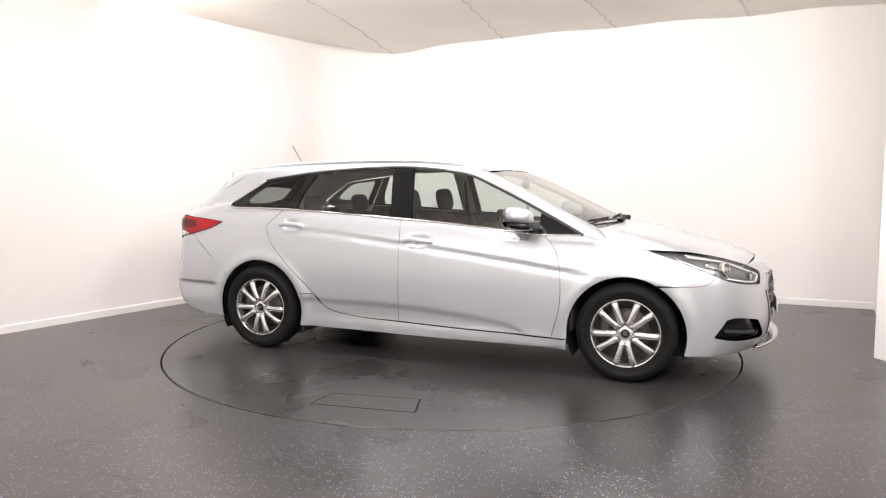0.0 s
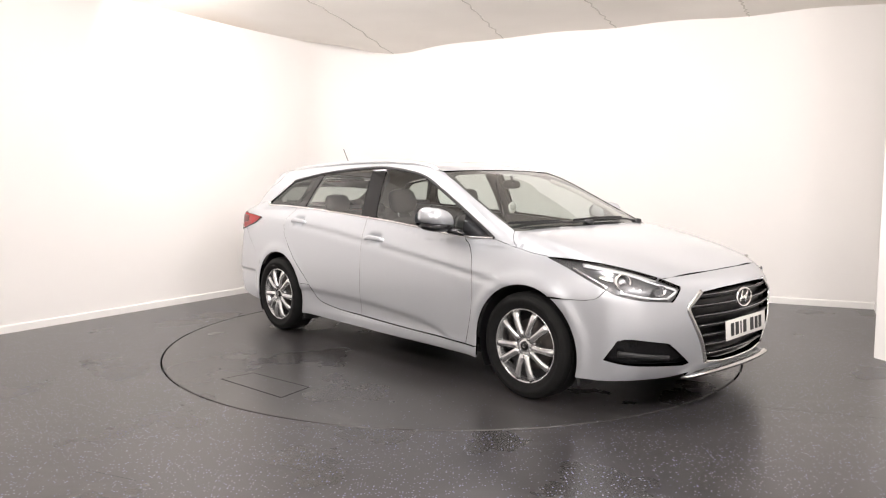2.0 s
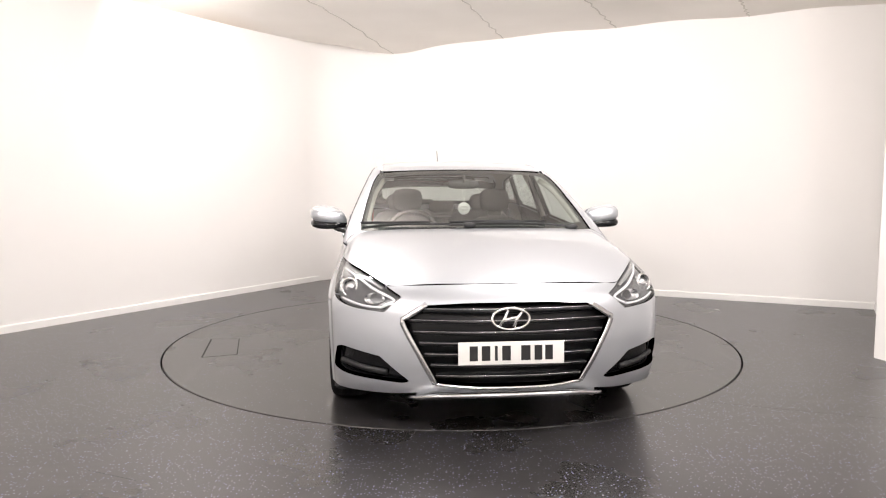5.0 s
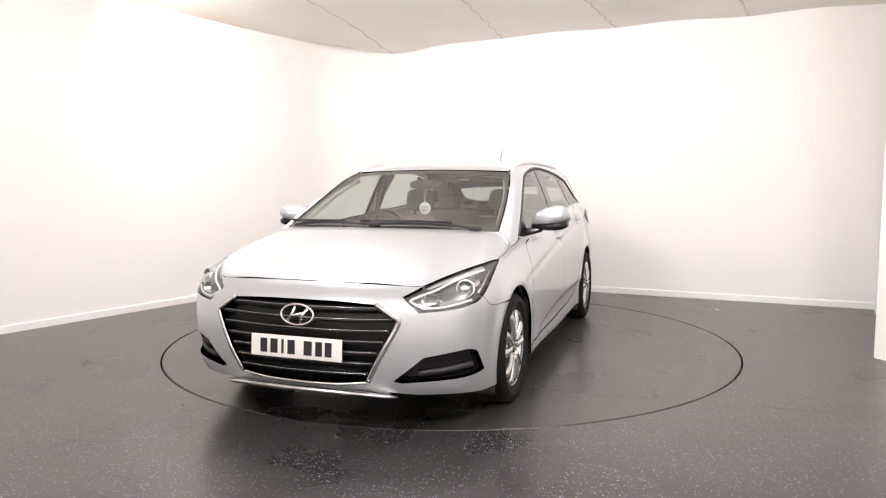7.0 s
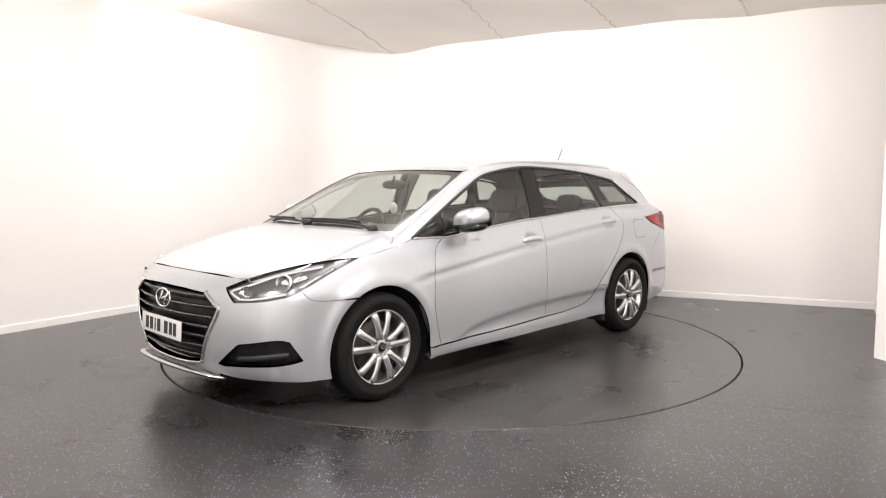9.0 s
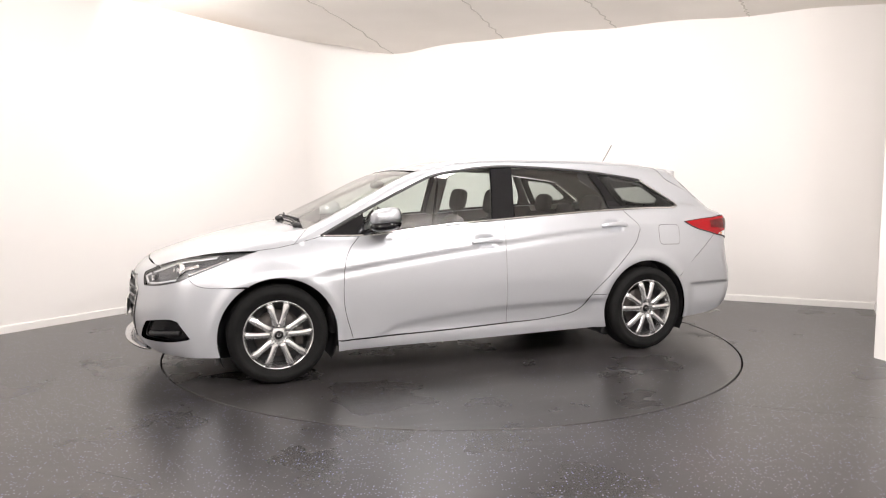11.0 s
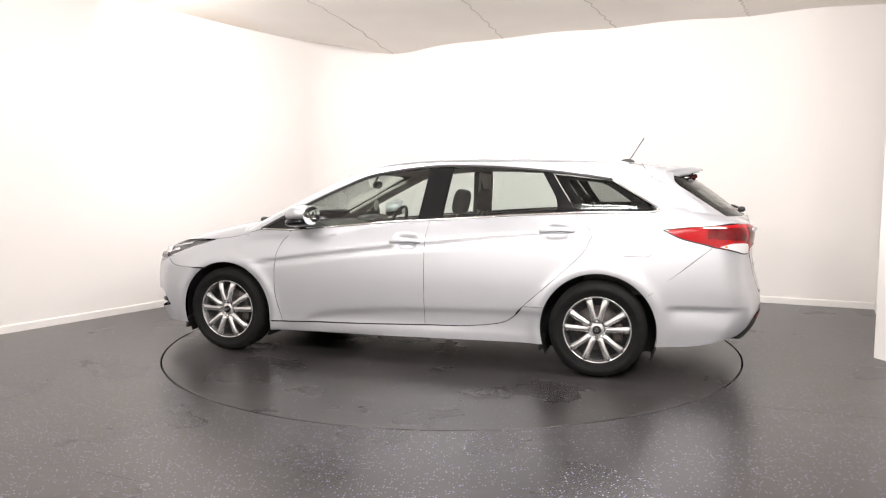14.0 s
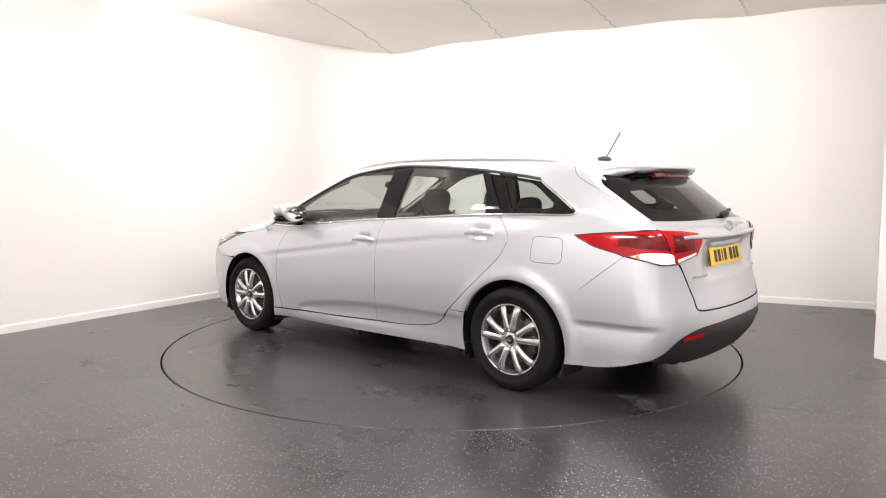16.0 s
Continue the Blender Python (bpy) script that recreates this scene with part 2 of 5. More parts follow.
# the car's own axes: x forward from the middle of the wheelbase, y to its left, z up from the floor
plan_width = curve([-2.4, -2.1, -1.8, -1.385, -0.8, 0, 1.0, 1.45, 1.8, 2.1, 2.3], [.77, .83, .868, .9, .902, .905, .91, .912, .89, .845, .78])
bonnet_line = curve([-2.5, -2.2, -1.6, -0.5, 0.6, 1.1, 1.25, 1.5, 1.85, 2.1, 2.2, 2.32], [1.0, 1.06, 1.16, 1.16, 1.08, 1.005, .995, .957, .874, .795, .755, .67])
nose_line = curve([.1, .16, .22, .3, .4, .5, .62, .7, .76, .85, 1.0], [2.1, 2.17, 2.235, 2.275, 2.295, 2.3, 2.29, 2.27, 2.235, 2.12, 1.9])
tail_line = curve([.15, .25, .35, .45, .54, .6, .7, .85, .97, 1.03, 1.1], [2.25, 2.355, 2.425, 2.45, 2.445, 2.43, 2.405, 2.39, 2.40, 2.38, 2.30])
roof_line = curve([-2.3, -2.1, -1.83, -1.53, -1.2, -0.8, -0.35, 0, 0.25, 0.45, 0.8, 1.15, 1.4, 1.8, 2.2], [1.335, 1.365, 1.4, 1.428, 1.444, 1.456, 1.46, 1.447, 1.415, 1.362, 1.213, 1.05, .925, .68, .4])
cabin_width = curve([-2.4, -2.1, -1.75, -1.3, -0.8, 0, 0.5, 1.03, 1.3], [.67, .725, .772, .795, .808, .815, .818, .825, .81])
lean_in = curve([-2.0, -1.8, -1.4, -1.0, 0, 1, 2], [.25, .3, .32, .25, .19, .1, 0])
foot_line = curve([-1.2, -.83, -.21, .22, .61, .73, 1.0], [.41, .405, .394, .366, .317, .271, .2])
crease_line = curve([-1.8, -1.3, -0.88, -0.21, 0.08, 0.6, 0.955, 1.15, 1.5], [.985, .966, .943, .875, .845, .781, .732, .705, .66])


def body(x, y, z):
    """Signed depth of the car's outer skin: negative inside, positive outside."""
    y = np.abs(y)
    # flank: sill, hollow door foot, swelling up to the crease, lean-in above it
    up = z - crease_line(x)
    under = .008 * np.exp(-((up + .032) / .026) ** 2) * np.clip((1.3 - np.abs(x)) / .3, 0, 1)
    up = .008 * np.logaddexp(0, up / .008)
    mid = np.clip(1 - np.abs(x) / 1.15, 0, 1) ** .5
    fade = np.clip((1.25 - np.abs(x + .3)) / .35, 0, 1)
    inset = .007 * (1 - np.exp(-up / .03)) * np.clip(1.5 - np.abs(x + .2) * .5, 0, 1) + .2 * up + .9 * up * up
    inset = inset + under + lean_in(x) * np.clip(z - .55, 0, .5) ** 2
    for hx, hz in ((-.055, .872), (-1.112, .962)):
        inset = inset + .024 * np.exp(-((x - hx) / .068) ** 4 - ((z - hz + .002) / .04) ** 4)
    inset = inset + .1 * np.clip(.6 - z, 0, .4) ** 2 + .012 * fade * (1 / (1 + np.exp((z - foot_line(x)) / .008))) - .014 * mid * (1 / (1 + np.exp((z - .27) / .015))) + .5 * np.clip(.19 - z, 0, None)
    ledge = np.clip((-1.80 - x) / .08, 0, 1) * np.clip((x + 2.34) / .1, 0, 1)
    inset = inset + .016 * ledge * np.clip((z - .335) / .13, 0, 1) ** 1.5 / (1 + np.exp(np.clip((z - .478) / .004, -50, 50)))
    arch = sum(.012 * np.exp(-((np.hypot(x - c, z - .315) - .40) / .045) ** 2) for c in (1.385, -1.385))
    flank = y - (plan_width(x) - inset + arch)
    flat = np.clip((2.05 - x) / .7, 0, 1) * np.clip((x - .2) / .6, 0, 1)
    crown = (1 - flat) * (.085 * y * y + .03 * y ** 4) + flat * (.028 * y * y + .09 * y ** 6)
    top = (z - (bonnet_line(x) - np.clip(.5 + x * .5, .2, 1) * crown)) * .9
    nose = x - (nose_line(z) - .24 * y * y - .2 * y ** 4)
    bay = .042 * np.exp(-((z - .84) / .1) ** 6 - (y / .37) ** 8)
    tail = -x - (tail_line(z) - bay - .11 * y * y - .24 * y ** 4)
    lower = smax(smax(flank, top, .06), smax(nose, tail, .01), .09)
    # glasshouse
    rise = z - 1.0
    side = (y - (cabin_width(x) - .33 * rise - .22 * rise * np.abs(rise))) * .95
    lid = (z - (roof_line(x) - .05 * y * y - .03 * np.clip((x - .4) / .5, 0, 1) * y * y - .05 * y ** 4)) * np.where(x > .4, .87, 1)
    back = (-x - (2.36 - 1.27 * np.clip(z - 1.04, -.01, 1) - .1 * np.clip(z - 1.04, 0, 1) ** 2 - .24 * y * y - .42 * y ** 4)) * .62
    upper = smax(smax(side, lid, .055), back, .05)
    upper = np.maximum(upper, .9 - z)
    return np.minimum(lower, upper)


def skin(origin, way, far=2.2):
    """Where rays from outside first meet the skin, n x 3 each."""
    origin, way = np.atleast_2d(origin).astype(float), np.atleast_2d(way).astype(float)
    n = len(origin)
    ts = np.linspace(0, far, 90)
    q = origin[:, None] + ts[None, :, None] * way[:, None]
    inside = body(q[..., 0], q[..., 1], q[..., 2]) < 0
    hit = np.argmax(inside, axis=1)
    hi = ts[np.maximum(hit, 1)]
    lo = ts[np.maximum(hit, 1) - 1]
    hi = np.where(inside.any(1), hi, far)
    lo = np.where(inside.any(1), lo, far)
    for _ in range(22):
        mid = (lo + hi) / 2
        q = origin + mid[:, None] * way
        ok = body(q[:, 0], q[:, 1], q[:, 2]) < 0
        hi, lo = np.where(ok, mid, hi), np.where(ok, lo, mid)
    return origin + hi[:, None] * way


def slope(p):
    e = 2e-3
    g = np.stack([(body(*(p + d).T) - body(*(p - d).T)) / (2 * e) for d in np.eye(3) * e], 1)
    return g / np.maximum(np.linalg.norm(g, axis=1), 1e-9)[:, None]


AXIS_Z, FRONT_X, REAR_X = .5, 1.1, -1.2


def hull(u):
    """Flank, bonnet and roof: (x, metres round the section) to the skin."""
    u = np.atleast_2d(u)
    a = u[:, 1] / .8
    way = np.stack([0 * a, np.cos(a), np.sin(a)], 1)
    o = np.stack([u[:, 0], 0 * a, 0 * a + AXIS_Z], 1) + 1.6 * way
    return skin(o, -way, 1.6)


def hull_back(p):
    p = np.atleast_2d(p)
    return np.stack([p[:, 0], np.arctan2(p[:, 2] - AXIS_Z, p[:, 1]) * .8], 1)


def end(u, x0, sign):
    """Nose (sign 1) or tail (sign -1): (metres round the plan, z) to the skin."""
    u = np.atleast_2d(u)
    a = u[:, 0] / 1.1
    way = np.stack([sign * np.cos(a), np.sin(a), 0 * a], 1)
    o = np.stack([0 * a + x0, 0 * a, u[:, 1]], 1) + 2.0 * way
    return skin(o, -way, 2.0)


def end_back(p, x0, sign):
    p = np.atleast_2d(p)
    return np.stack([np.arctan2(p[:, 1], sign * (p[:, 0] - x0)) * 1.1, p[:, 2]], 1)


# ---- the photo booth: floor, walls, skirting, ceiling ----
NW, NE = Vector((-1.474, 3.935, 0)), Vector((4.318, 1.331, 0))
SLANT = Vector((-0.523, -0.852, 0)).normalized()
OUT = Vector((0.852, -0.523, 0)).normalized()
EAST = Vector((-0.467, -0.884, 0))
CORNERS = [NW, NE, NE + EAST * 2.5, NE + EAST * 2.5 + OUT * 2.6, NE + SLANT * 11 + OUT * 2.6, NW + SLANT * 12]
HEIGHT = 3.3
COVE = 0.7


def wall(name, a, b, thick=0.15):
    way = (b - a).normalized()
    away = Vector((-way.y, way.x, 0))
    bm = bmesh.new()
    low = [a - away * 0, b, b + away * thick + way * thick, a + away * thick - way * thick]
    vs = [bm.verts.new((p.x, p.y, z)) for z in (-0.06, HEIGHT) for p in low]
    for f in ((0, 1, 2, 3), (4, 5, 6, 7), (0, 1, 5, 4), (1, 2, 6, 5), (2, 3, 7, 6), (3, 0, 4, 7)):
        bm.faces.new([vs[i] for i in f])
    bmesh.ops.recalc_face_normals(bm, faces=bm.faces)
    tagged(part(name, bm, M_WALL, smooth=False), "plain white painted wall of a photo booth", "wall", kind="structure")
    # skirting board with a rounded top
    bm = bmesh.new()
    prof = [(0, 0.0), (-0.014, 0.0), (-0.014, 0.058), (-0.011, 0.066), (-0.004, 0.07), (0, 0.07)]
    ends = [[bm.verts.new(p + away * (o - 0.001) + Vector((0, 0, z))) for o, z in prof] for p in (a + way * 0.015, b - way * 0.015)]
    for i in range(len(prof)):
        j = (i + 1) % len(prof)
        bm.faces.new((ends[0][i], ends[0][j], ends[1][j], ends[1][i]))
    bm.faces.new(ends[0])
    bm.faces.new(ends[1][::-1])
    bmesh.ops.recalc_face_normals(bm, faces=bm.faces)
    tagged(part("baseboard", bm, M_SKIRT, smooth=False), "low white skirting board along the wall", "baseboard", kind="structure")


for k, title in enumerate(("wall_north", "wall_east", "wall_entrance", "wall_outer", "wall_south", "wall_west")):
    wall(title, CORNERS[k], CORNERS[(k + 1) % 6])

# the plasterboard is coved where the north and west walls meet
bm = bmesh.new()
a, b = NW + (NE - NW).normalized() * COVE, NW + SLANT * COVE
inward = ((NE - NW).normalized() + SLANT).normalized()
arc = [(a * (1 - t) ** 2 + NW * 2 * t * (1 - t) + b * t ** 2) + inward * 0.003 for t in np.linspace(0, 1, 25)]
rows = [[bm.verts.new((p.x, p.y, z)) for p in arc] for z in (-0.01, HEIGHT)]
for i in range(24):
    bm.faces.new((rows[0][i], rows[0][i + 1], rows[1][i + 1], rows[1][i]))
tagged(part("wall_corner", bm, M_WALL), "coved white corner between two walls", "wall", kind="structure")

RADIUS = 2.244
bm = bmesh.new()
ring = [Vector((RADIUS * math.cos(a), RADIUS * math.sin(a))) for a in np.linspace(0, 2 * math.pi, 180, endpoint=False)]
rim2 = [c.xy for c in CORNERS[::-1]]
from mathutils.geometry import delaunay_2d_cdt
edges = [(i, (i + 1) % 180) for i in range(180)] + [(180 + i, 180 + (i + 1) % 6) for i in range(6)]
cv, ce, cf, *_ = delaunay_2d_cdt(ring + rim2, edges, [], 0, 1e-6)


def even_odd(loops, q):
    q = np.atleast_2d(q)
    odd = np.zeros(len(q), bool)
    for lp in loops:
        a, b = lp, np.roll(lp, -1, 0)
        for (x1, y1), (x2, y2) in zip(a, b):
            if y1 != y2:
                c = ((y1 > q[:, 1]) != (y2 > q[:, 1])) & (q[:, 0] < (x2 - x1) * (q[:, 1] - y1) / (y2 - y1) + x1)
                odd ^= c
    return odd


cvn = np.array([tuple(p) for p in cv])
keep = even_odd([np.array([tuple(p) for p in ring]), np.array([tuple(p) for p in rim2])], np.array([cvn[list(f)].mean(0) for f in cf]))
floor = from_lists("floor", [(x, y, 0) for x, y in cvn], [f for f, ok in zip(cf, keep) if ok], M_FLOOR)
tagged(floor, "dark grey speckled vinyl floor with dull scuffs", "floor", kind="structure")
bm = bmesh.new()
lathe(bm, [(0, -0.05), (RADIUS + 0.03, -0.05), (RADIUS, -0.03), (RADIUS, -0.0005)], n=180)
bmesh.ops.reverse_faces(bm, faces=bm.faces)
tagged(part("floor_pit", bm, M_GAP), "dark recess under the turntable's edge", "floor recess", kind="structure")
# welded joints of the vinyl sheets
bm = bmesh.new()
for a, b in (((1.52, -1.75), (4.0, -2.6)), ((-3.0, -1.35), (-6.0, -0.9)), ((-1.62, -2.75), (-1.35, -2.86))):
    a, b = Vector((*a, 0.0006)), Vector((*b, 0.0006))
    s = (b - a).normalized().cross(Vector((0, 0, 1))) * 0.0015
    bm.faces.new([bm.verts.new(p) for p in (a - s, b - s, b + s, a + s)])
tagged(part("floor_joint", bm, M_JOINT, smooth=False), "thin dark joints between the vinyl sheets", "floor joint", kind="structure")

# ceiling: stretched cream fabric, sagging where it meets the north wall
edge_height = curve([-0.3, 0.05, 0.4, 0.8, 1.0, 1.25, 1.65, 2.3, 2.75, 3.7, 5.0, 6.3], [3.1, 3.095, 3.03, 2.985, 2.975, 2.995, 3.022, 3.047, 3.042, 3.047, 3.04, 3.036])
ALONG = (NE - NW).normalized()


def ceiling_height(x, y):
    p = np.array([x - NW.x, y - NW.y])
    s = p @ np.array(ALONG.xy)
    d = abs(p @ np.array((ALONG.y, -ALONG.x)))
    k = math.exp(-(d / 0.9) ** 2)
    return float(edge_height(s)) * k + 3.055 * (1 - k) + 0.012 * math.sin(4.5 * s + 1) * math.exp(-d / 1.5)


bm = bmesh.new()
n1, n2 = 70, 110
grid = []
for i in range(n1 + 1):
    row = []
    for j in range(n2 + 1):
        s, d = -0.1 + 9.6 * i / n1, -0.05 + 12.5 * (j / n2) ** 1.6
        p = NW + ALONG * s + SLANT * d
        row.append(bm.verts.new((p.x, p.y, ceiling_height(p.x, p.y))))
    grid.append(row)
for i in range(n1):
    for j in range(n2):
        bm.faces.new((grid[i][j], grid[i][j + 1], grid[i + 1][j + 1], grid[i + 1][j]))
ceiling = part("ceiling", bm, M_CEIL)
ceiling.data.materials.append(M_SEAM)
tagged(ceiling, "sagging cream fabric ceiling in wide strips with seams", "ceiling", kind="structure")
bm = bmesh.new()
for a, b in (((-0.75, 3.6), (-1.4, 1.18)), ((0.638, 2.98), (0.108, 1.2)), ((1.878, 2.42), (1.297, 1.22)), ((3.14, 1.855), (2.8, 1.24))):
    a, b = Vector((*a, 0)), Vector((*b, 0))
    run = [a + (b - a) * t for t in np.linspace(0, 2.5, 30)]
    run = [Vector((p.x + 0.02 * math.sin(9 * t), p.y, ceiling_height(p.x, p.y) - 0.001)) for t, p in enumerate(run)]
    sweep(bm, run, 0.016, 0.008, [Vector((0, 0, 1))] * len(run), sides=6)
for f in bm.faces:
    f.material_index = 1
bm.from_mesh(ceiling.data)
for f in bm.faces:
    f.smooth = True
bm.to_mesh(ceiling.data)
bm.free()
bm = bmesh.new()
box(bm, (24, 24, 0.05), pose(0, -3, 3.3 + 0.03))
tagged(part("roof_slab", bm, M_WALL, smooth=False), "plain white slab above the fabric ceiling", "ceiling slab", kind="structure")

# ---- turntable ----
turntable = tagged(new("turntable"), "dark grey vinyl-topped turntable flush with the floor", "turntable")
bm = bmesh.new()
lathe(bm, [(0.0001, 0), (0.7, 0), (1.4, 0), (RADIUS - 0.03, 0), (RADIUS - 0.022, 0), (RADIUS - 0.016, 0), (RADIUS - 0.013, -0.003), (RADIUS - 0.013, -0.045), (0.0001, -0.045)], n=180)
bmesh.ops.recalc_face_normals(bm, faces=bm.faces)
part("turntable_top", bm, M_DISC, turntable)
# access hatch let into the disc
bm = bmesh.new()
hatch = [(0.43, -1.655), (0.50, -1.895), (-0.13, -1.965), (-0.12, -1.74)]
for i in range(4):
    a, b = Vector((*hatch[i], 0.0008)), Vector((*hatch[(i + 1) % 4], 0.0008))
    s = (b - a).normalized().cross(Vector((0, 0, 1))) * (0.007 if i in (0, 1) else 0.004)
    bm.faces.new([bm.verts.new(p) for p in (a - s, b - s, b + s, a + s)])
part("hatch_joint", bm, M_GAP, turntable, "dark joint round an access hatch", smooth=False)


def scuffs(bm, a, b, spread, count, seed):
    """Short pale rub marks strewn along a line on the floor."""
    rnd = random.Random(seed)
    a, b = Vector((*a, 0.0009)), Vector((*b, 0.0009))
    way = (b - a).normalized()
    side = way.cross(Vector((0, 0, 1)))
    for k in range(count):
        c = a + (b - a) * rnd.random() + side * rnd.uniform(-spread, spread)
        n, w = rnd.uniform(0.02, 0.11), rnd.uniform(0.001, 0.005)
        d = (way + side * rnd.uniform(-0.3, 0.3)).normalized()
        e = d.cross(Vector((0, 0, 1)))
        bm.faces.new([bm.verts.new(c + d * p + e * q) for p, q in ((-n, 0), (-n * 0.3, -w), (n * 0.5, -w * 0.7), (n, 0), (n * 0.4, w * 0.8), (-n * 0.5, w))])


M_SCUFF = mat("pale_rub_marks", (0.2, 0.2, 0.2), 0.6, vary=0.4, scale=25)
bm = bmesh.new()
scuffs(bm, (-1.8, 0.52), (-2.08, 0.68), 0.05, 26, 3)
scuffs(bm, (-1.9, -0.3), (-2.0, 0.1), 0.08, 10, 8)
marks = part("scuff_mark", bm, M_SCUFF, turntable, "pale rub marks", smooth=False)
tagged(marks, kind="stuff")
bm = bmesh.new()
scuffs(bm, (-3.2, -1.2), (-2.45, -0.75), 0.08, 40, 5)
scuffs(bm, (3.25, 1.7), (3.45, 1.6), 0.06, 8, 6)
scuffs(bm, (3.18, 0.8), (3.45, 0.7), 0.03, 8, 9)
scuffs(bm, (3.36, 0.36), (3.46, 0.2), 0.03, 8, 10)
tagged(part("floor_scuff", bm, M_SCUFF, smooth=False), "pale rub marks on the vinyl floor", "floor marks", kind="structure")

# ---- the car ----
OX, OY = 0.127, 0.027
car = tagged(new("estate_car"), "silver metallic estate car parked on the turntable", "car")


def S(*pts):
    """Points of the flank as seen square from the side (x, z)."""
    p = np.array(pts, float)
    return skin(np.stack([p[:, 0], 0 * p[:, 0] + 1.6, p[:, 1]], 1), np.tile([0., -1, 0], (len(p), 1)), 1.6)


def T(*pts):
    """Points seen from above (x, y)."""
    p = np.array(pts, float)
    return skin(np.stack([p[:, 0], p[:, 1], 0 * p[:, 0] + 2.0], 1), np.tile([0., 0, -1], (len(p), 1)), 1.9)


def F(*pts, sign=1):
    """Points seen from the front or from behind (y, z)."""
    p = np.array(pts, float)
    return skin(np.stack([0 * p[:, 0] + sign * 3.0, p[:, 0], p[:, 1]], 1), np.tile([-1. * sign, 0, 0], (len(p), 1)), 2.6)


def R(*pts):
    return F(*pts, sign=-1)


def P3(*pts):
    """Points given in space, drawn onto the skin where they lie near it."""
    p = np.array(pts, float)
    for _ in range(5):
        d = body(*p.T)
        p = p - slope(p) * np.where(np.abs(d) < .12, d, 0)[:, None]
    return p


def Q3(*pts):
    return np.array(pts, float)


DOMAINS = {"hull": (hull, hull_back),
           "nose": (lambda u: end(u, FRONT_X, 1), lambda p: end_back(p, FRONT_X, 1)),
           "tail": (lambda u: end(u, REAR_X, -1), lambda p: end_back(p, REAR_X, -1))}


def loop2d(segs, domain, step):
    """Smooth segments that meet in corners, as one closed outline in a domain."""
    back = DOMAINS[domain][1]
    out = []
    for s in segs:
        q = smooth_line(back(s), step)
        if out and np.linalg.norm(out[-1][-1] - q[0]) < 0.004:
            out[-1] = out[-1][:-1]
        out.append(q)
    q = np.vstack(out)
    if np.linalg.norm(q[0] - q[-1]) < 0.004:
        q = q[:-1]
    ok = np.linalg.norm(q - np.roll(q, 1, 0), axis=1) > 0.0015
    return q[ok]


def area2(q):
    return .5 * np.sum(q[:, 0] * np.roll(q[:, 1], -1) - np.roll(q[:, 0], -1) * q[:, 1])


def grow(q, d):
    """The outline pushed outwards by d metres."""
    e = np.roll(q, -1, 0) - q
    e /= np.linalg.norm(e, axis=1)[:, None]
    n = np.stack([e[:, 1], -e[:, 0]], 1) * (1 if area2(q) > 0 else -1)
    m = n + np.roll(n, 1, 0)
    m /= np.maximum(np.sum(m * m, 1) / 2, .5)[:, None] ** .5
    return q + d * m / np.maximum(np.linalg.norm(m, axis=1), .7)[:, None]


def mirrored(segs):
    """Left half outline from the middle outwards and back, completed by its mirror image."""
    other = [s[::-1] * [1, -1, 1] for s in segs[::-1]]
    return segs + other


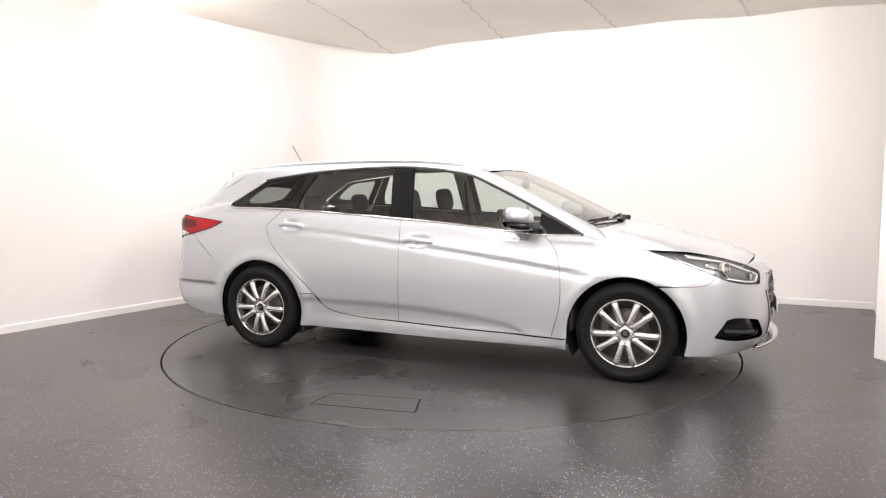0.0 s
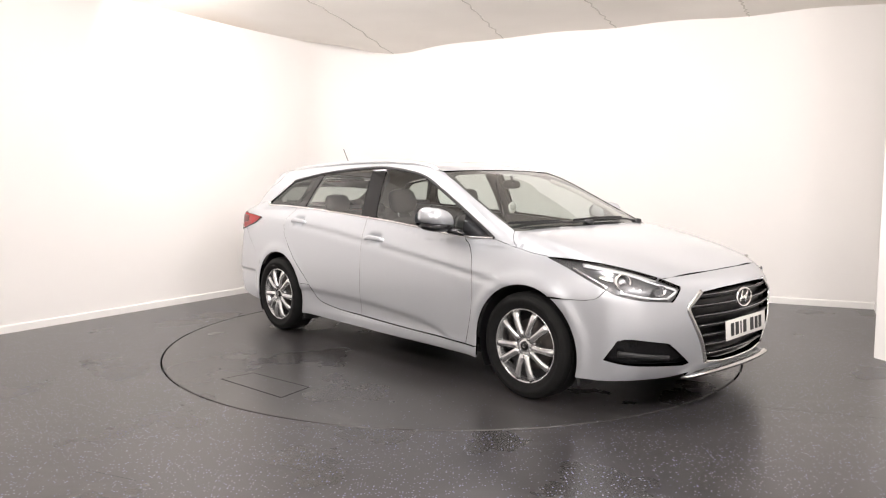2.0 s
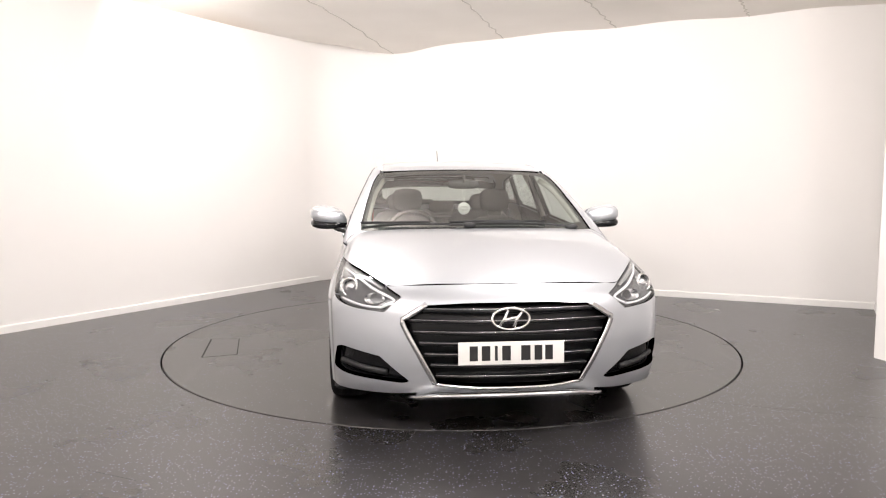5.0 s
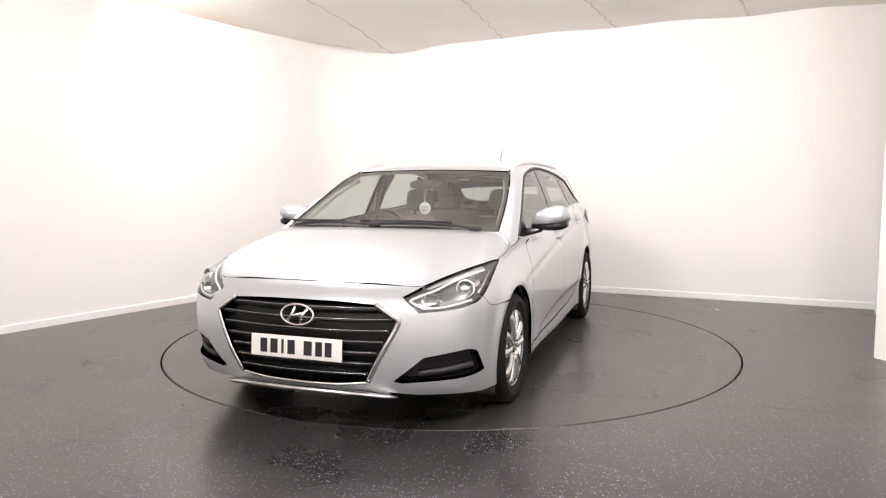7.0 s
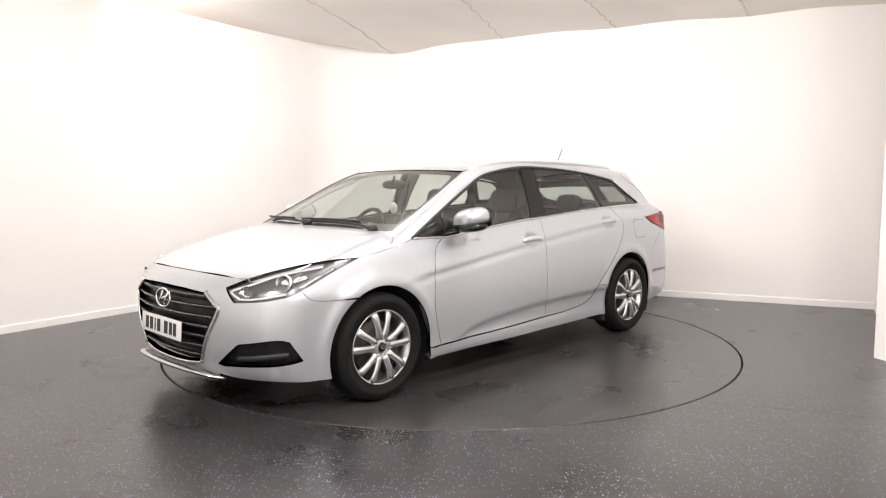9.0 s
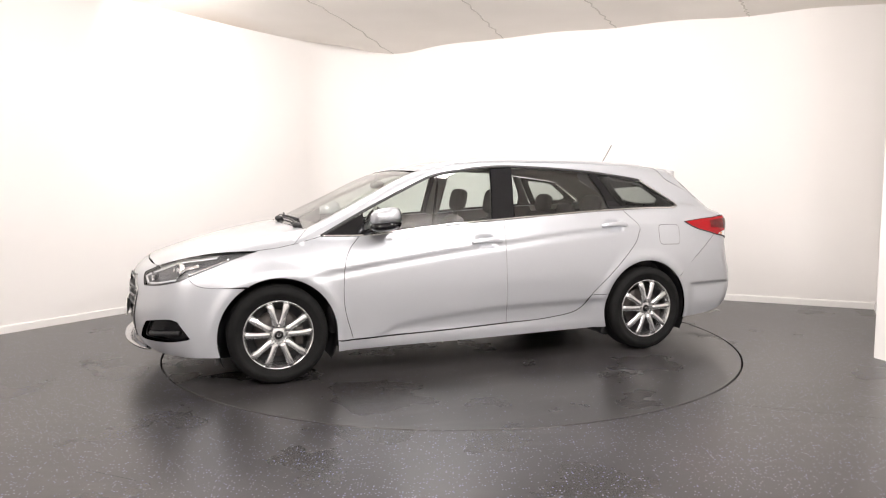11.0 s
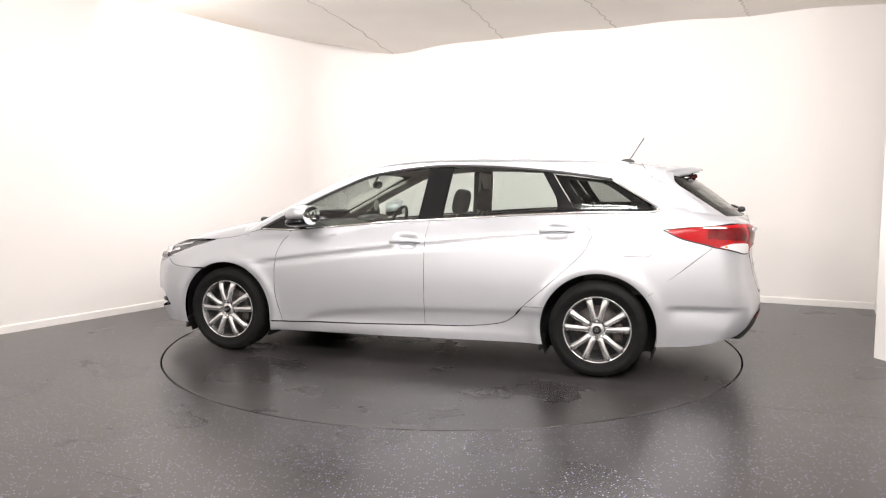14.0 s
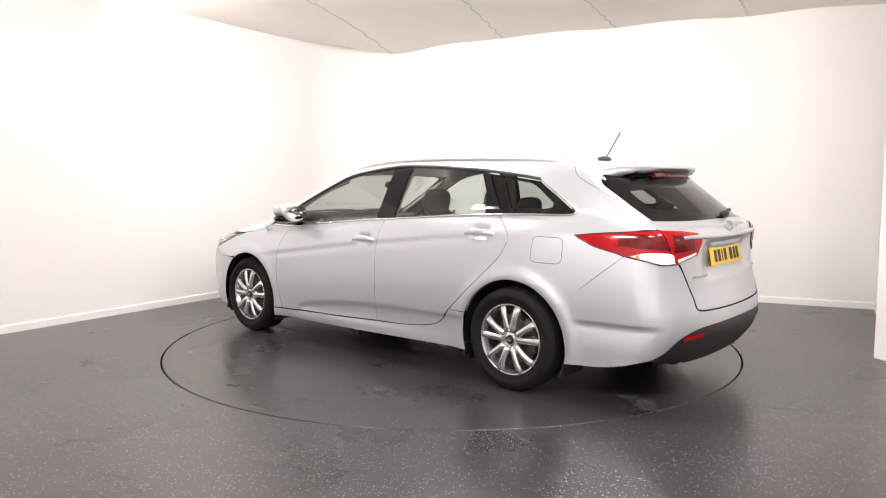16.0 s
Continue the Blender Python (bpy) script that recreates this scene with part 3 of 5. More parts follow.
def patch(name, segs, domain, material, parent=None, holes=(), gap=0.0013, step=0.024, lift=0.0, depth=0.012, sides=(1,), label="", lining=None):
    """A panel of the skin inside an outline, with folded edges; sides -1 gives its mirror image too."""
    fore = DOMAINS[domain][0]
    outer = grow(loop2d(segs, domain, step * .8), -gap)
    loops = [outer] + [grow(loop2d(h, domain, step * .8), gap) for h in holes]
    lo, hi = outer.min(0), outer.max(0)
    gx, gy = np.meshgrid(np.arange(lo[0], hi[0], step), np.arange(lo[1], hi[1], step * .866))
    gx[1::2] += step / 2
    g = np.stack([gx.ravel(), gy.ravel()], 1)
    g = g[even_odd(loops, g)]
    rim = np.vstack(loops)
    if len(g):
        far = np.ones(len(g), bool)
        for i in range(0, len(rim), 200):
            far &= (np.linalg.norm(g[:, None] - rim[None, i:i + 200], axis=2) > step * .5).all(1)
        g = g[far]
    pts = np.vstack([rim, g]) if len(g) else rim
    edges, start = [], 0
    for lp in loops:
        edges += [(start + i, start + (i + 1) % len(lp)) for i in range(len(lp))]
        start += len(lp)
    cv, _, cf, ov, *_ = delaunay_2d_cdt([Vector(p) for p in pts], edges, [], 0, 1e-7)
    q = np.array([tuple(v) for v in cv])
    tri = np.array([f for f in cf if len(f) == 3])
    tri = tri[even_odd(loops, q[tri].mean(1))]
    where = {}
    for i, o in enumerate(ov):
        for k in o:
            where[k] = i
    p = fore(q)
    n = slope(p)
    turn = np.einsum("ij,ij->i", np.cross(p[tri[:, 1]] - p[tri[:, 0]], p[tri[:, 2]] - p[tri[:, 0]]), n[tri].sum(1))
    tri[turn < 0] = tri[turn < 0][:, ::-1]
    p = p + n * lift
    verts, faces, norms = [*p], [*map(tuple, tri)], [*n]
    if depth:
        start = 0
        for lp in loops:
            idx = [where.get(start + i, 0) for i in range(len(lp))]
            start += len(lp)
            c = p[idx]
            t = np.roll(c, -1, 0) - np.roll(c, 1, 0)
            w = np.cross(t, n[idx])
            w /= np.maximum(np.linalg.norm(w, axis=1), 1e-9)[:, None]
            base = len(verts)
            k = len(idx)
            verts += [*c, *(c - n[idx] * depth)]
            norms += [*w, *w]
            for i in range(k):
                j = (i + 1) % k
                faces.append((base + i, base + j, base + k + j, base + k + i))
    made = []
    for s in sides:
        flip = np.array([1, s, 1])
        vv = np.array(verts) * flip + [OX, OY, 0]
        ff = faces if s > 0 else [f[::-1] for f in faces]
        made.append(from_lists(name, vv, ff, material, parent or car, label, np.array(norms) * flip))
        if lining is not None:
            from_lists("lining", (p - n * (.03 + lift)) * flip + [OX, OY, 0], [f if s < 0 else f[::-1] for f in map(tuple, tri)], lining, made[-1], "dark inner lining of the panel")
    return made


def strip(name, pts, wide, high, material, parent=None, lift=0.002, sides=(1,), step=0.03, label="", closed=False, taper=None):
    """A raised bead along a line on the skin."""
    q = smooth_line(pts, step)
    n = slope(q)
    made = []
    for s in sides:
        f = np.array([1, s, 1])
        bm = bmesh.new()
        sweep(bm, (q + n * lift) * f + [OX, OY, 0], wide, high, n * f, closed=closed, taper=taper)
        made.append(part(name, bm, material, parent or car, label))
    return made


def ring_pts(cx, cz, r, a0, a1, n=24):
    return S(*[(cx + r * math.cos(math.radians(a)), cz + r * math.sin(math.radians(a))) for a in np.linspace(a0, a1, n)])


BOTH = (1, -1)
AR = 0.372
FRONT_SHUT = [(.843, .934), (.918, .841), (.959, .712), (.962, .477), (.908, .258)]
REAR_SHUT = [(-1.222, 1.074), (-1.331, .957), (-1.325, .898), (-1.248, .779), (-.893, .45), (-.834, .38), (-.733, .328), (-.493, .297), (-.203, .289)]
BELT_F = [(-.22, 1.016), (.059, .999), (.492, .961), (.805, .932), (.843, .934)]
BELT_R = [(-.22, 1.016), (-.574, 1.04), (-1.012, 1.066), (-1.222, 1.074)]
B_LINE = [(-.203, .289), (-.2, .864), (-.22, 1.016)]
WINDOW_TOP = [(1.10, .935), (.891, 1.046), (.692, 1.145), (.494, 1.237), (.295, 1.322), (.097, 1.362), (-.105, 1.387), (-.299, 1.398), (-.632, 1.387), (-.999, 1.359), (-1.287, 1.323), (-1.452, 1.298)]
WINDOW_END = [(-1.452, 1.298), (-1.599, 1.208), (-1.745, 1.12), (-1.752, 1.092), (-1.70, 1.082)]
BONNET_SIDE = [(1.265, .886), (1.39, .864), (1.515, .852)]
PILLAR_FOOT = [(1.10, .933), (1.18, .912), (1.265, .886)]
LAMP_LOW = P3((1.5, .838, .852), (1.668, .852, .796), (1.82, .866, .74), (1.915, .86, .702))
LAMP_FRONT = P3((1.915, .86, .702), (1.975, .846, .678), (2.076, .763, .652), (2.169, .612, .639))
LAMP_IN = P3((2.169, .612, .639), (2.168, .565, .675), (2.166, .525, .713))
LAMP_TOP = P3((2.166, .525, .713), (2.071, .606, .762), (1.972, .674, .795), (1.86, .74, .823), (1.727, .799, .843), (1.5, .838, .853))
SEAM_FB = [(1.915, .702), (1.87, .655), (1.80, .638), (1.72, .633), (1.56, .635)]

# doors with handles
fd = patch("front_door", [S(*FRONT_SHUT), S((.908, .258), (.3, .271), (-.203, .289)), S(*B_LINE), S(*BELT_F)], "hull", M_SILVER, sides=BOTH, step=.017, lining=M_TRIM)
rd = patch("rear_door", [S(*B_LINE)[::-1][::1], S(*REAR_SHUT)[::-1], S(*BELT_R)[::-1]][::1], "hull", M_SILVER, sides=BOTH, step=.017, lining=M_TRIM)
for doors, hx, hz in ((fd, -.055, .874), (rd, -1.112, .964)):
    for door, s in zip(doors, BOTH):
        bm = bmesh.new()
        c = S((hx + .115, hz - .012), (hx + .08, hz - .002), (hx, hz + .004), (hx - .06, hz + .003), (hx - .115, hz - .008))
        c[:, 1] = np.interp(c[:, 0], [c[-1, 0], c[0, 0]], [c[-1, 1], c[0, 1]]) + np.array([-.002, .012, .018, .012, -.002])
        q = smooth_line(c, .012)
        sweep(bm, q * [1, s, 1] + [OX, OY, 0], .034, .016, [Vector((0, s, .25))] * len(q), sides=10, taper=lambda t: .55 + .45 * math.sin(math.pi * t) ** .4)
        part("handle", bm, M_SILVER, door, "body-coloured bar handle")

patch("sill", [S((1.01, .255), (.908, .252), (.3, .265), (-.2, .283), (-.493, .295), (-.734, .326), (-.836, .378), (-.894, .449)), S((-.894, .449), (-1.034, .449)),
               ring_pts(-1.385, .315, AR, 20, -17, 8), S((-1.03, .2), (-.4, .196), (.4, .188), (1.008, .183)), S((1.008, .183), (1.01, .255))], "hull", M_SILVER, sides=BOTH)
patch("front_fender", [S((1.012, .258), (.909, .256)), S(*[(x + .001, z) for x, z in FRONT_SHUT])[::-1], S((.844, .932), (.95, .931), (1.10, .931)), S(*PILLAR_FOOT), S(*BONNET_SIDE), LAMP_LOW,
                       S(*SEAM_FB), ring_pts(1.385, .31, AR, 60, 180, 24), S((1.012, .30), (1.012, .258))], "hull", M_SILVER, sides=BOTH)
WS_EDGE = P3((1.175, .74, .985), (1.11, .733, 1.02), (.9, .708, 1.12), (.65, .668, 1.245), (.42, .612, 1.345))
BONNET_CORNER = P3((1.268, .857, .887), (1.225, .81, .945), (1.175, .74, .985))
ROOF_EDGE = T((.42, .605), (.2, .595), (-.4, .585), (-1.0, .58), (-1.635, .565))
TG_SIDE = P3((-1.635, .57, 1.392), (-1.69, .635, 1.322), (-1.774, .655, 1.27), (-2.002, .673, 1.158), (-2.233, .70, 1.003))
LAMP_R_TOP = P3((-2.233, .70, 1.003), (-2.09, .79, 1.008), (-1.94, .825, 1.004), (-1.785, .845, .987))
LAMP_R_LOW = P3((-1.785, .845, .987), (-1.9, .845, .925), (-2.055, .83, .885), (-2.09, .822, .872))
SEAM_RB = P3((-2.09, .822, .872), (-1.898, .853, .715), (-1.70, .89, .555))
patch("body_side", [S(*WINDOW_TOP), S(*WINDOW_END), S((-1.70, 1.082), (-1.413, 1.08), (-1.222, 1.074)), S(*[(x - .001, z) for x, z in REAR_SHUT[:5]]), S((-.9, .45), (-1.034, .45)),
                    ring_pts(-1.385, .315, AR, 21.5, 140, 24), SEAM_RB[::-1], LAMP_R_LOW[::-1], LAMP_R_TOP[::-1], TG_SIDE[::-1], ROOF_EDGE[::-1], WS_EDGE[::-1], BONNET_CORNER[::-1], S(*PILLAR_FOOT)[::-1]],
      "hull", M_SILVER, sides=BOTH, lining=M_LINER)
FLAP = [S((-1.545, .955), (-1.68, .953)), S((-1.68, .953), (-1.705, .944), (-1.714, .92)), S((-1.714, .92), (-1.716, .835)), S((-1.716, .835), (-1.708, .812), (-1.685, .803)), S((-1.685, .803), (-1.55, .805)), S((-1.55, .805), (-1.523, .814), (-1.514, .838)), S((-1.514, .838), (-1.514, .92)), S((-1.514, .92), (-1.522, .946), (-1.545, .955))]
fuel = patch("fuel_flap", FLAP,
             "hull", M_GAP, lift=.0006, depth=0, gap=-.0022)
patch("flap_face", FLAP,
      "hull", M_SILVER, fuel[0], lift=.0012, depth=0, gap=.0005, label="silver fuel filler flap")

# bonnet, roof, windscreen
BON_REAR = T((1.178, .735), (1.205, .66), (1.24, .47), (1.268, .25), (1.275, 0))
patch("bonnet", mirrored([T((2.157, 0), (2.151, .2), (2.115, .479), (2.09, .578)), LAMP_TOP[1:],
                          S(*BONNET_SIDE)[::-1], BONNET_CORNER, BON_REAR]), "hull", M_SILVER)
patch("roof", mirrored([T((.41, 0), (.408, .3), (.39, .52), (.375, .595)), ROOF_EDGE[1:] - [0, .006, 0], T((-1.63, .56), (-1.64, .3), (-1.64, 0))]), "hull", M_SILVER, lining=M_LINER)
WS = mirrored([T((.418, 0), (.416, .3), (.41, .5), (.415, .60)), WS_EDGE[::-1] - [0, .006, 0], BON_REAR])
patch("windscreen", WS, "hull", M_SCREEN, lift=-.003, depth=.004)
WS_IN = mirrored([T((.48, 0), (.478, .3), (.47, .5), (.475, .555)), P3((.49, .58, 1.31), (.65, .636, 1.24), (.9, .678, 1.115), (1.09, .70, 1.025)), T((1.12, .64), (1.16, .45), (1.19, .25), (1.20, 0))])
patch("windscreen_border", WS, "hull", M_BLACK, holes=[WS_IN], lift=-.008, depth=0, label="black border of the windscreen")

# side glass and pillars
GL_F = [S((.80, .94), (.492, .968), (.059, 1.006), (-.12, 1.018)), S((-.12, 1.018), (-.17, 1.37)), S((-.17, 1.378), (.097, 1.352), (.295, 1.312), (.494, 1.226), (.692, 1.134), (.80, 1.082)), S((.80, 1.082), (.80, .94))]
SAIL = [S((1.085, .935), (.891, 1.036), (.808, 1.078)), S((.808, 1.078), (.808, .94)), S((.808, .94), (1.085, .935))]
PIL_B = [S((-.125, 1.018), (-.3, 1.027)), S((-.3, 1.027), (-.345, 1.388)), S((-.345, 1.388), (-.175, 1.381)), S((-.175, 1.381), (-.125, 1.018))]
GL_R = [S((-.305, 1.03), (-.574, 1.046), (-1.012, 1.071), (-1.1, 1.075)), S((-1.1, 1.075), (-1.08, 1.18), (-.985, 1.345)), S((-.985, 1.347), (-.632, 1.376), (-.35, 1.386)), S((-.35, 1.386), (-.305, 1.03))]
PIL_C = [S((-1.105, 1.076), (-1.24, 1.079)), S((-1.24, 1.079), (-1.06, 1.338)), S((-1.06, 1.338), (-.99, 1.348)), S((-.99, 1.348), (-1.085, 1.18), (-1.105, 1.076))]
GL_Q = [S((-1.246, 1.08), (-1.413, 1.085), (-1.70, 1.088)), S((-1.70, 1.088), (-1.735, 1.11)), S((-1.735, 1.11), (-1.599, 1.195), (-1.452, 1.285)), S((-1.452, 1.287), (-1.287, 1.311), (-1.066, 1.337)), S((-1.066, 1.337), (-1.246, 1.08))]
for glz, seg, mt in (("door_glass", GL_F, M_GLASS), ("rear_door_glass", GL_R, M_GLASS), ("quarter_glass", GL_Q, M_GLASSREAR)):
    patch(glz, seg, "hull", mt, sides=BOTH, lift=-.004, depth=.004, gap=.001)
GL_Q_IN = [S((-1.28, 1.122), (-1.54, 1.124)), S((-1.54, 1.124), (-1.575, 1.135), (-1.578, 1.155)), S((-1.578, 1.155), (-1.47, 1.232), (-1.42, 1.262)), S((-1.42, 1.262), (-1.36, 1.28), (-1.175, 1.30)), S((-1.175, 1.30), (-1.175, 1.28), (-1.28, 1.122))]
patch("glass_border", GL_Q, "hull", M_GLOSSBLACK, sides=BOTH, holes=[GL_Q_IN], lift=-.0075, depth=0, gap=.001, label="black printed border of the quarter glass")
for pl, seg in (("mirror_sail", SAIL), ("centre_pillar", PIL_B), ("rear_pillar", PIL_C)):
    patch(pl, seg, "hull", M_GLOSSBLACK, sides=BOTH, lift=-.002, gap=.001, label="glossy black pillar trim", lining=M_TRIM)
strip("belt_trim", S((1.09, .936), (.805, .934), (.492, .963), (.059, 1.001), (-.217, 1.018), (-.574, 1.042), (-1.012, 1.068), (-1.413, 1.082), (-1.68, 1.084), (-1.742, 1.094), (-1.74, 1.118), (-1.599, 1.205), (-1.452, 1.294)), .014, .008, M_CHROME, sides=BOTH, label="chrome window strip")
strip("window_seal", S(*WINDOW_TOP), .02, .006, M_BLACK, sides=BOTH, lift=.001, label="black rubber window seal")

# nose
BUMPER_TOP = T((2.159, 0), (2.153, .2), (2.117, .479), (2.092, .578))
GRILLE = [F((0, .69), (.2, .688), (.40, .678)), F((.40, .678), (.515, .6)), F((.515, .6), (.36, .295)), F((.36, .295), (.2, .278), (0, .275))]
FOG = [P3((2.203, .488, .297), (2.165, .635, .418)), P3((2.165, .635, .418), (2.045, .811, .447), (1.985, .852, .435)), P3((1.985, .852, .435), (1.912, .87, .325)), P3((1.912, .87, .325), (2.035, .80, .304), (2.19, .53, .286)), P3((2.19, .53, .286), (2.203, .488, .297))]
MIRROR_FOG = [s * [1, -1, 1] for s in FOG]
patch("front_bumper", mirrored([BUMPER_TOP, LAMP_TOP[1::-1], LAMP_IN[::-1], LAMP_FRONT[::-1], S(*SEAM_FB[:4]), ring_pts(1.385, .31, AR, 58, -16, 16),
                                P3((1.745, .88, .2), (1.9, .85, .206), (2.0, .795, .208), (2.13, .6, .21), (2.21, .46, .212)), F((.46, .212), (.35, .238), (.2, .244), (0, .246))]),
      "nose", M_SILVER, holes=[mirrored(GRILLE), FOG, MIRROR_FOG], step=.02, depth=.03)
patch("grille_backing", mirrored(GRILLE), "nose", M_GRILLE, lift=-.05, depth=0, gap=-.02)
for z in (.655, .6, .545, .49, .435, .38, .325):
    w = float(np.interp(z, [.275, .295, .6, .678, .69], [.33, .355, .51, .40, .38])) - .008
    strip("grille_slat", F((-w, z), (-w / 2, z), (0, z), (w / 2, z), (w, z)), .016, .03, M_GRILLE, lift=-.02, step=.05)
    strip("slat_trim", F((-w, z + .008), (-w / 2, z + .008), (0, z + .008), (w / 2, z + .008), (w, z + .008)), .005, .004, M_SLAT, lift=-.003, step=.05, label="thin bright edge of a slat")
strip("grille_frame", F((.405, .682), (.50, .62), (.522, .59), (.44, .43), (.365, .29)), .026, .014, M_SATIN, sides=BOTH, step=.02, label="chrome grille surround")
strip("grille_chin", F((-.365, .288), (-.2, .272), (0, .269), (.2, .272), (.365, .288)), .016, .012, M_CHROME, label="chrome lower grille edge")
for f, s in ((FOG, 1), (MIRROR_FOG, -1)):
    patch("fog_recess", f, "nose", M_GLOSSBLACK, lift=-.035, depth=0, gap=-.012, label="gloss black fog lamp recess")
    q = P3((2.15, .60, .33), (2.08, .72, .345), (1.975, .83, .36)) * [1, s, 1]
    strip("fog_fin", q, .03, .02, M_BLACK, lift=-.022)


def at(name, bm, material, parent=None, label="", smooth=True):
    """A part given in the car's own axes."""
    bmesh.ops.translate(bm, verts=bm.verts, vec=(OX, OY, 0))
    return part(name, bm, material, parent or car, label, smooth)


bm = bmesh.new()
q = smooth_line([(2.16, -.49, .207), (2.205, -.44, .216), (2.262, -.34, .236), (2.285, -.2, .242), (2.295, 0, .244), (2.285, .2, .242), (2.262, .34, .236), (2.205, .44, .216), (2.16, .49, .207)], .04)
sweep(bm, q, .075, .03, [Vector((-.2, 0, 1))] * len(q), sides=10, taper=lambda t: .35 + .65 * math.sin(math.pi * t) ** .4)
at("splitter", bm, M_SATIN, None, "satin silver lip under the grille")
# headlamps
for s, side in ((1, "left"), (-1, "right")):
    fl = np.array([1, s, 1])
    segs = [LAMP_TOP * fl, LAMP_LOW * fl, LAMP_FRONT * fl, LAMP_IN * fl]
    lamp = patch("headlamp", segs, "nose", M_LAMPDARK, lift=-.024, depth=0, gap=-.002, label="clear swept-back headlamp with chrome inside")[0]
    patch("lens", segs, "nose", M_CLEAR, lamp, lift=-.001, depth=.004, gap=.003, step=.02)
    c = np.array([1.985, .785 * s, .738])
    d = slope(c[None])[0] * .35 + np.array([.75, .25 * s, 0])
    m = Matrix.Translation(Vector(skin(c + np.array([.6, .2 * s, 0]), np.array([-.95, -.31 * s, 0]))[0] - np.array([.022, .006 * s, -.002]))) @ Vector(d).to_track_quat("Z", "Y").to_matrix().to_4x4()
    bm = bmesh.new()
    lathe(bm, [(.048, -.03), (.05, -.004), (.047, .004), (.04, .004), (.036, -.006), (.036, -.03)], m, 32)
    at("projector_ring", bm, M_CHROME, lamp)
    bm = bmesh.new()
    lathe(bm, [(.0001, .004), (.012, .002), (.024, -.006), (.032, -.018), (.036, -.03)], m, 32)
    at("projector_lens", bm, M_LAMPBOWL, lamp)
    # reflector bowl of the high beam, light guide and indicator
    bm = bmesh.new()
    m2 = Matrix.Translation(Vector(F((.655 * s, .697))[0] - np.array([.016, 0, 0]))) @ Vector((.9, .2 * s, .1)).to_track_quat("Z", "Y").to_matrix().to_4x4()
    lathe(bm, [(.04, .008), (.034, .004), (.02, -.022), (.0001, -.03)], m2 @ Matrix.Diagonal((1.3, .75, 1, 1)), 28)
    at("reflector", bm, M_LAMPBOWL, lamp)
    strip("light_guide", P3((2.154, .631, .66), (2.164, .572, .69), (2.155, .572, .708), (2.065, .665, .749), (1.945, .738, .79), (1.74, .822, .82)) * fl, .014, .008, M_LIGHTLENS, lamp, lift=-.012, step=.02)
    strip("light_guide", P3((2.154, .631, .66), (2.12, .70, .663), (2.071, .76, .672), (1.99, .835, .692)) * fl, .012, .008, M_LIGHTLENS, lamp, lift=-.012, step=.02)
    strip("chrome_fin", P3((1.94, .825, .765), (1.90, .838, .775), (1.85, .846, .782)) * fl, .03, .012, M_CHROME, lamp, lift=-.018, step=.02)
    strip("indicator", np.vstack([(LAMP_LOW * fl)[1:] + [.0, -.012 * s, .014]]), .014, .01, M_LAMPBOWL, lamp, lift=-.018, step=.02)
    strip("chrome_brow", (LAMP_TOP * fl)[1:5] + np.array([0, .012 * s, -.013]), .03, .006, M_BROW, lamp, lift=-.01, step=.02, taper=lambda t: .5 + .5 * math.sin(math.pi * t))

# tail: gate, glass, spoiler, lamps, bumper
RG = mirrored([R((0, 1.315), (.3, 1.312), (.5, 1.305)), P3((-1.82, .60, 1.31), (-1.86, .64, 1.265), (-1.97, .655, 1.20), (-2.185, .638, 1.104)), P3((-2.185, .638, 1.104), (-2.289, .444, 1.071), (-2.329, .158, 1.062), (-2.332, 0, 1.06))])
LAMP_T_TOP = P3((-2.233, .70, 1.003), (-2.30, .58, .999), (-2.345, .45, .988))
LAMP_T_END = P3((-2.345, .45, .988), (-2.35, .42, .945), (-2.332, .456, .868))
LAMP_T_LOW = P3((-2.332, .456, .868), (-2.288, .615, .825))
LAMP_T_SIDE = P3((-2.288, .615, .825), (-2.275, .668, .90), (-2.233, .70, 1.003))
TG_LOW = R((0, .553), (.3, .556), (.475, .563), (.515, .58), (.525, .64), (.57, .76), (.602, .826))
gate = patch("tailgate", mirrored([R((0, 1.318), (.3, 1.315), (.5, 1.308)), P3((-1.82, .60, 1.312), (-1.84, .645, 1.262), (-2.002, .673, 1.158), (-2.233, .70, 1.003)), LAMP_T_TOP, LAMP_T_END, LAMP_T_LOW, TG_LOW[::-1]]),
             "tail", M_SILVER, holes=[RG], step=.02)[0]
patch("rear_window", RG, "tail", M_GLASSREAR, gate, lift=-.004, depth=.004)
RG_IN = mirrored([R((0, 1.25), (.3, 1.248), (.5, 1.235)), P3((-1.99, .56, 1.22), (-2.14, .55, 1.13)), P3((-2.14, .55, 1.13), (-2.24, .42, 1.105), (-2.28, .158, 1.093), (-2.285, 0, 1.09))])
patch("window_border", RG, "tail", M_GLOSSBLACK, gate, holes=[RG_IN], lift=-.009, depth=0, label="black border of the rear window")
patch("tailgate_top", mirrored([T((-1.647, 0), (-1.647, .3), (-1.643, .55)), TG_SIDE[:4], P3((-2.0, .668, 1.165), (-1.93, .66, 1.21), (-1.855, .645, 1.262), (-1.835, .60, 1.30)), T((-1.84, .56), (-1.90, .4), (-1.92, 0))]), "hull", M_SILVER, gate, lift=.0012)
bm = bmesh.new()
rows = []
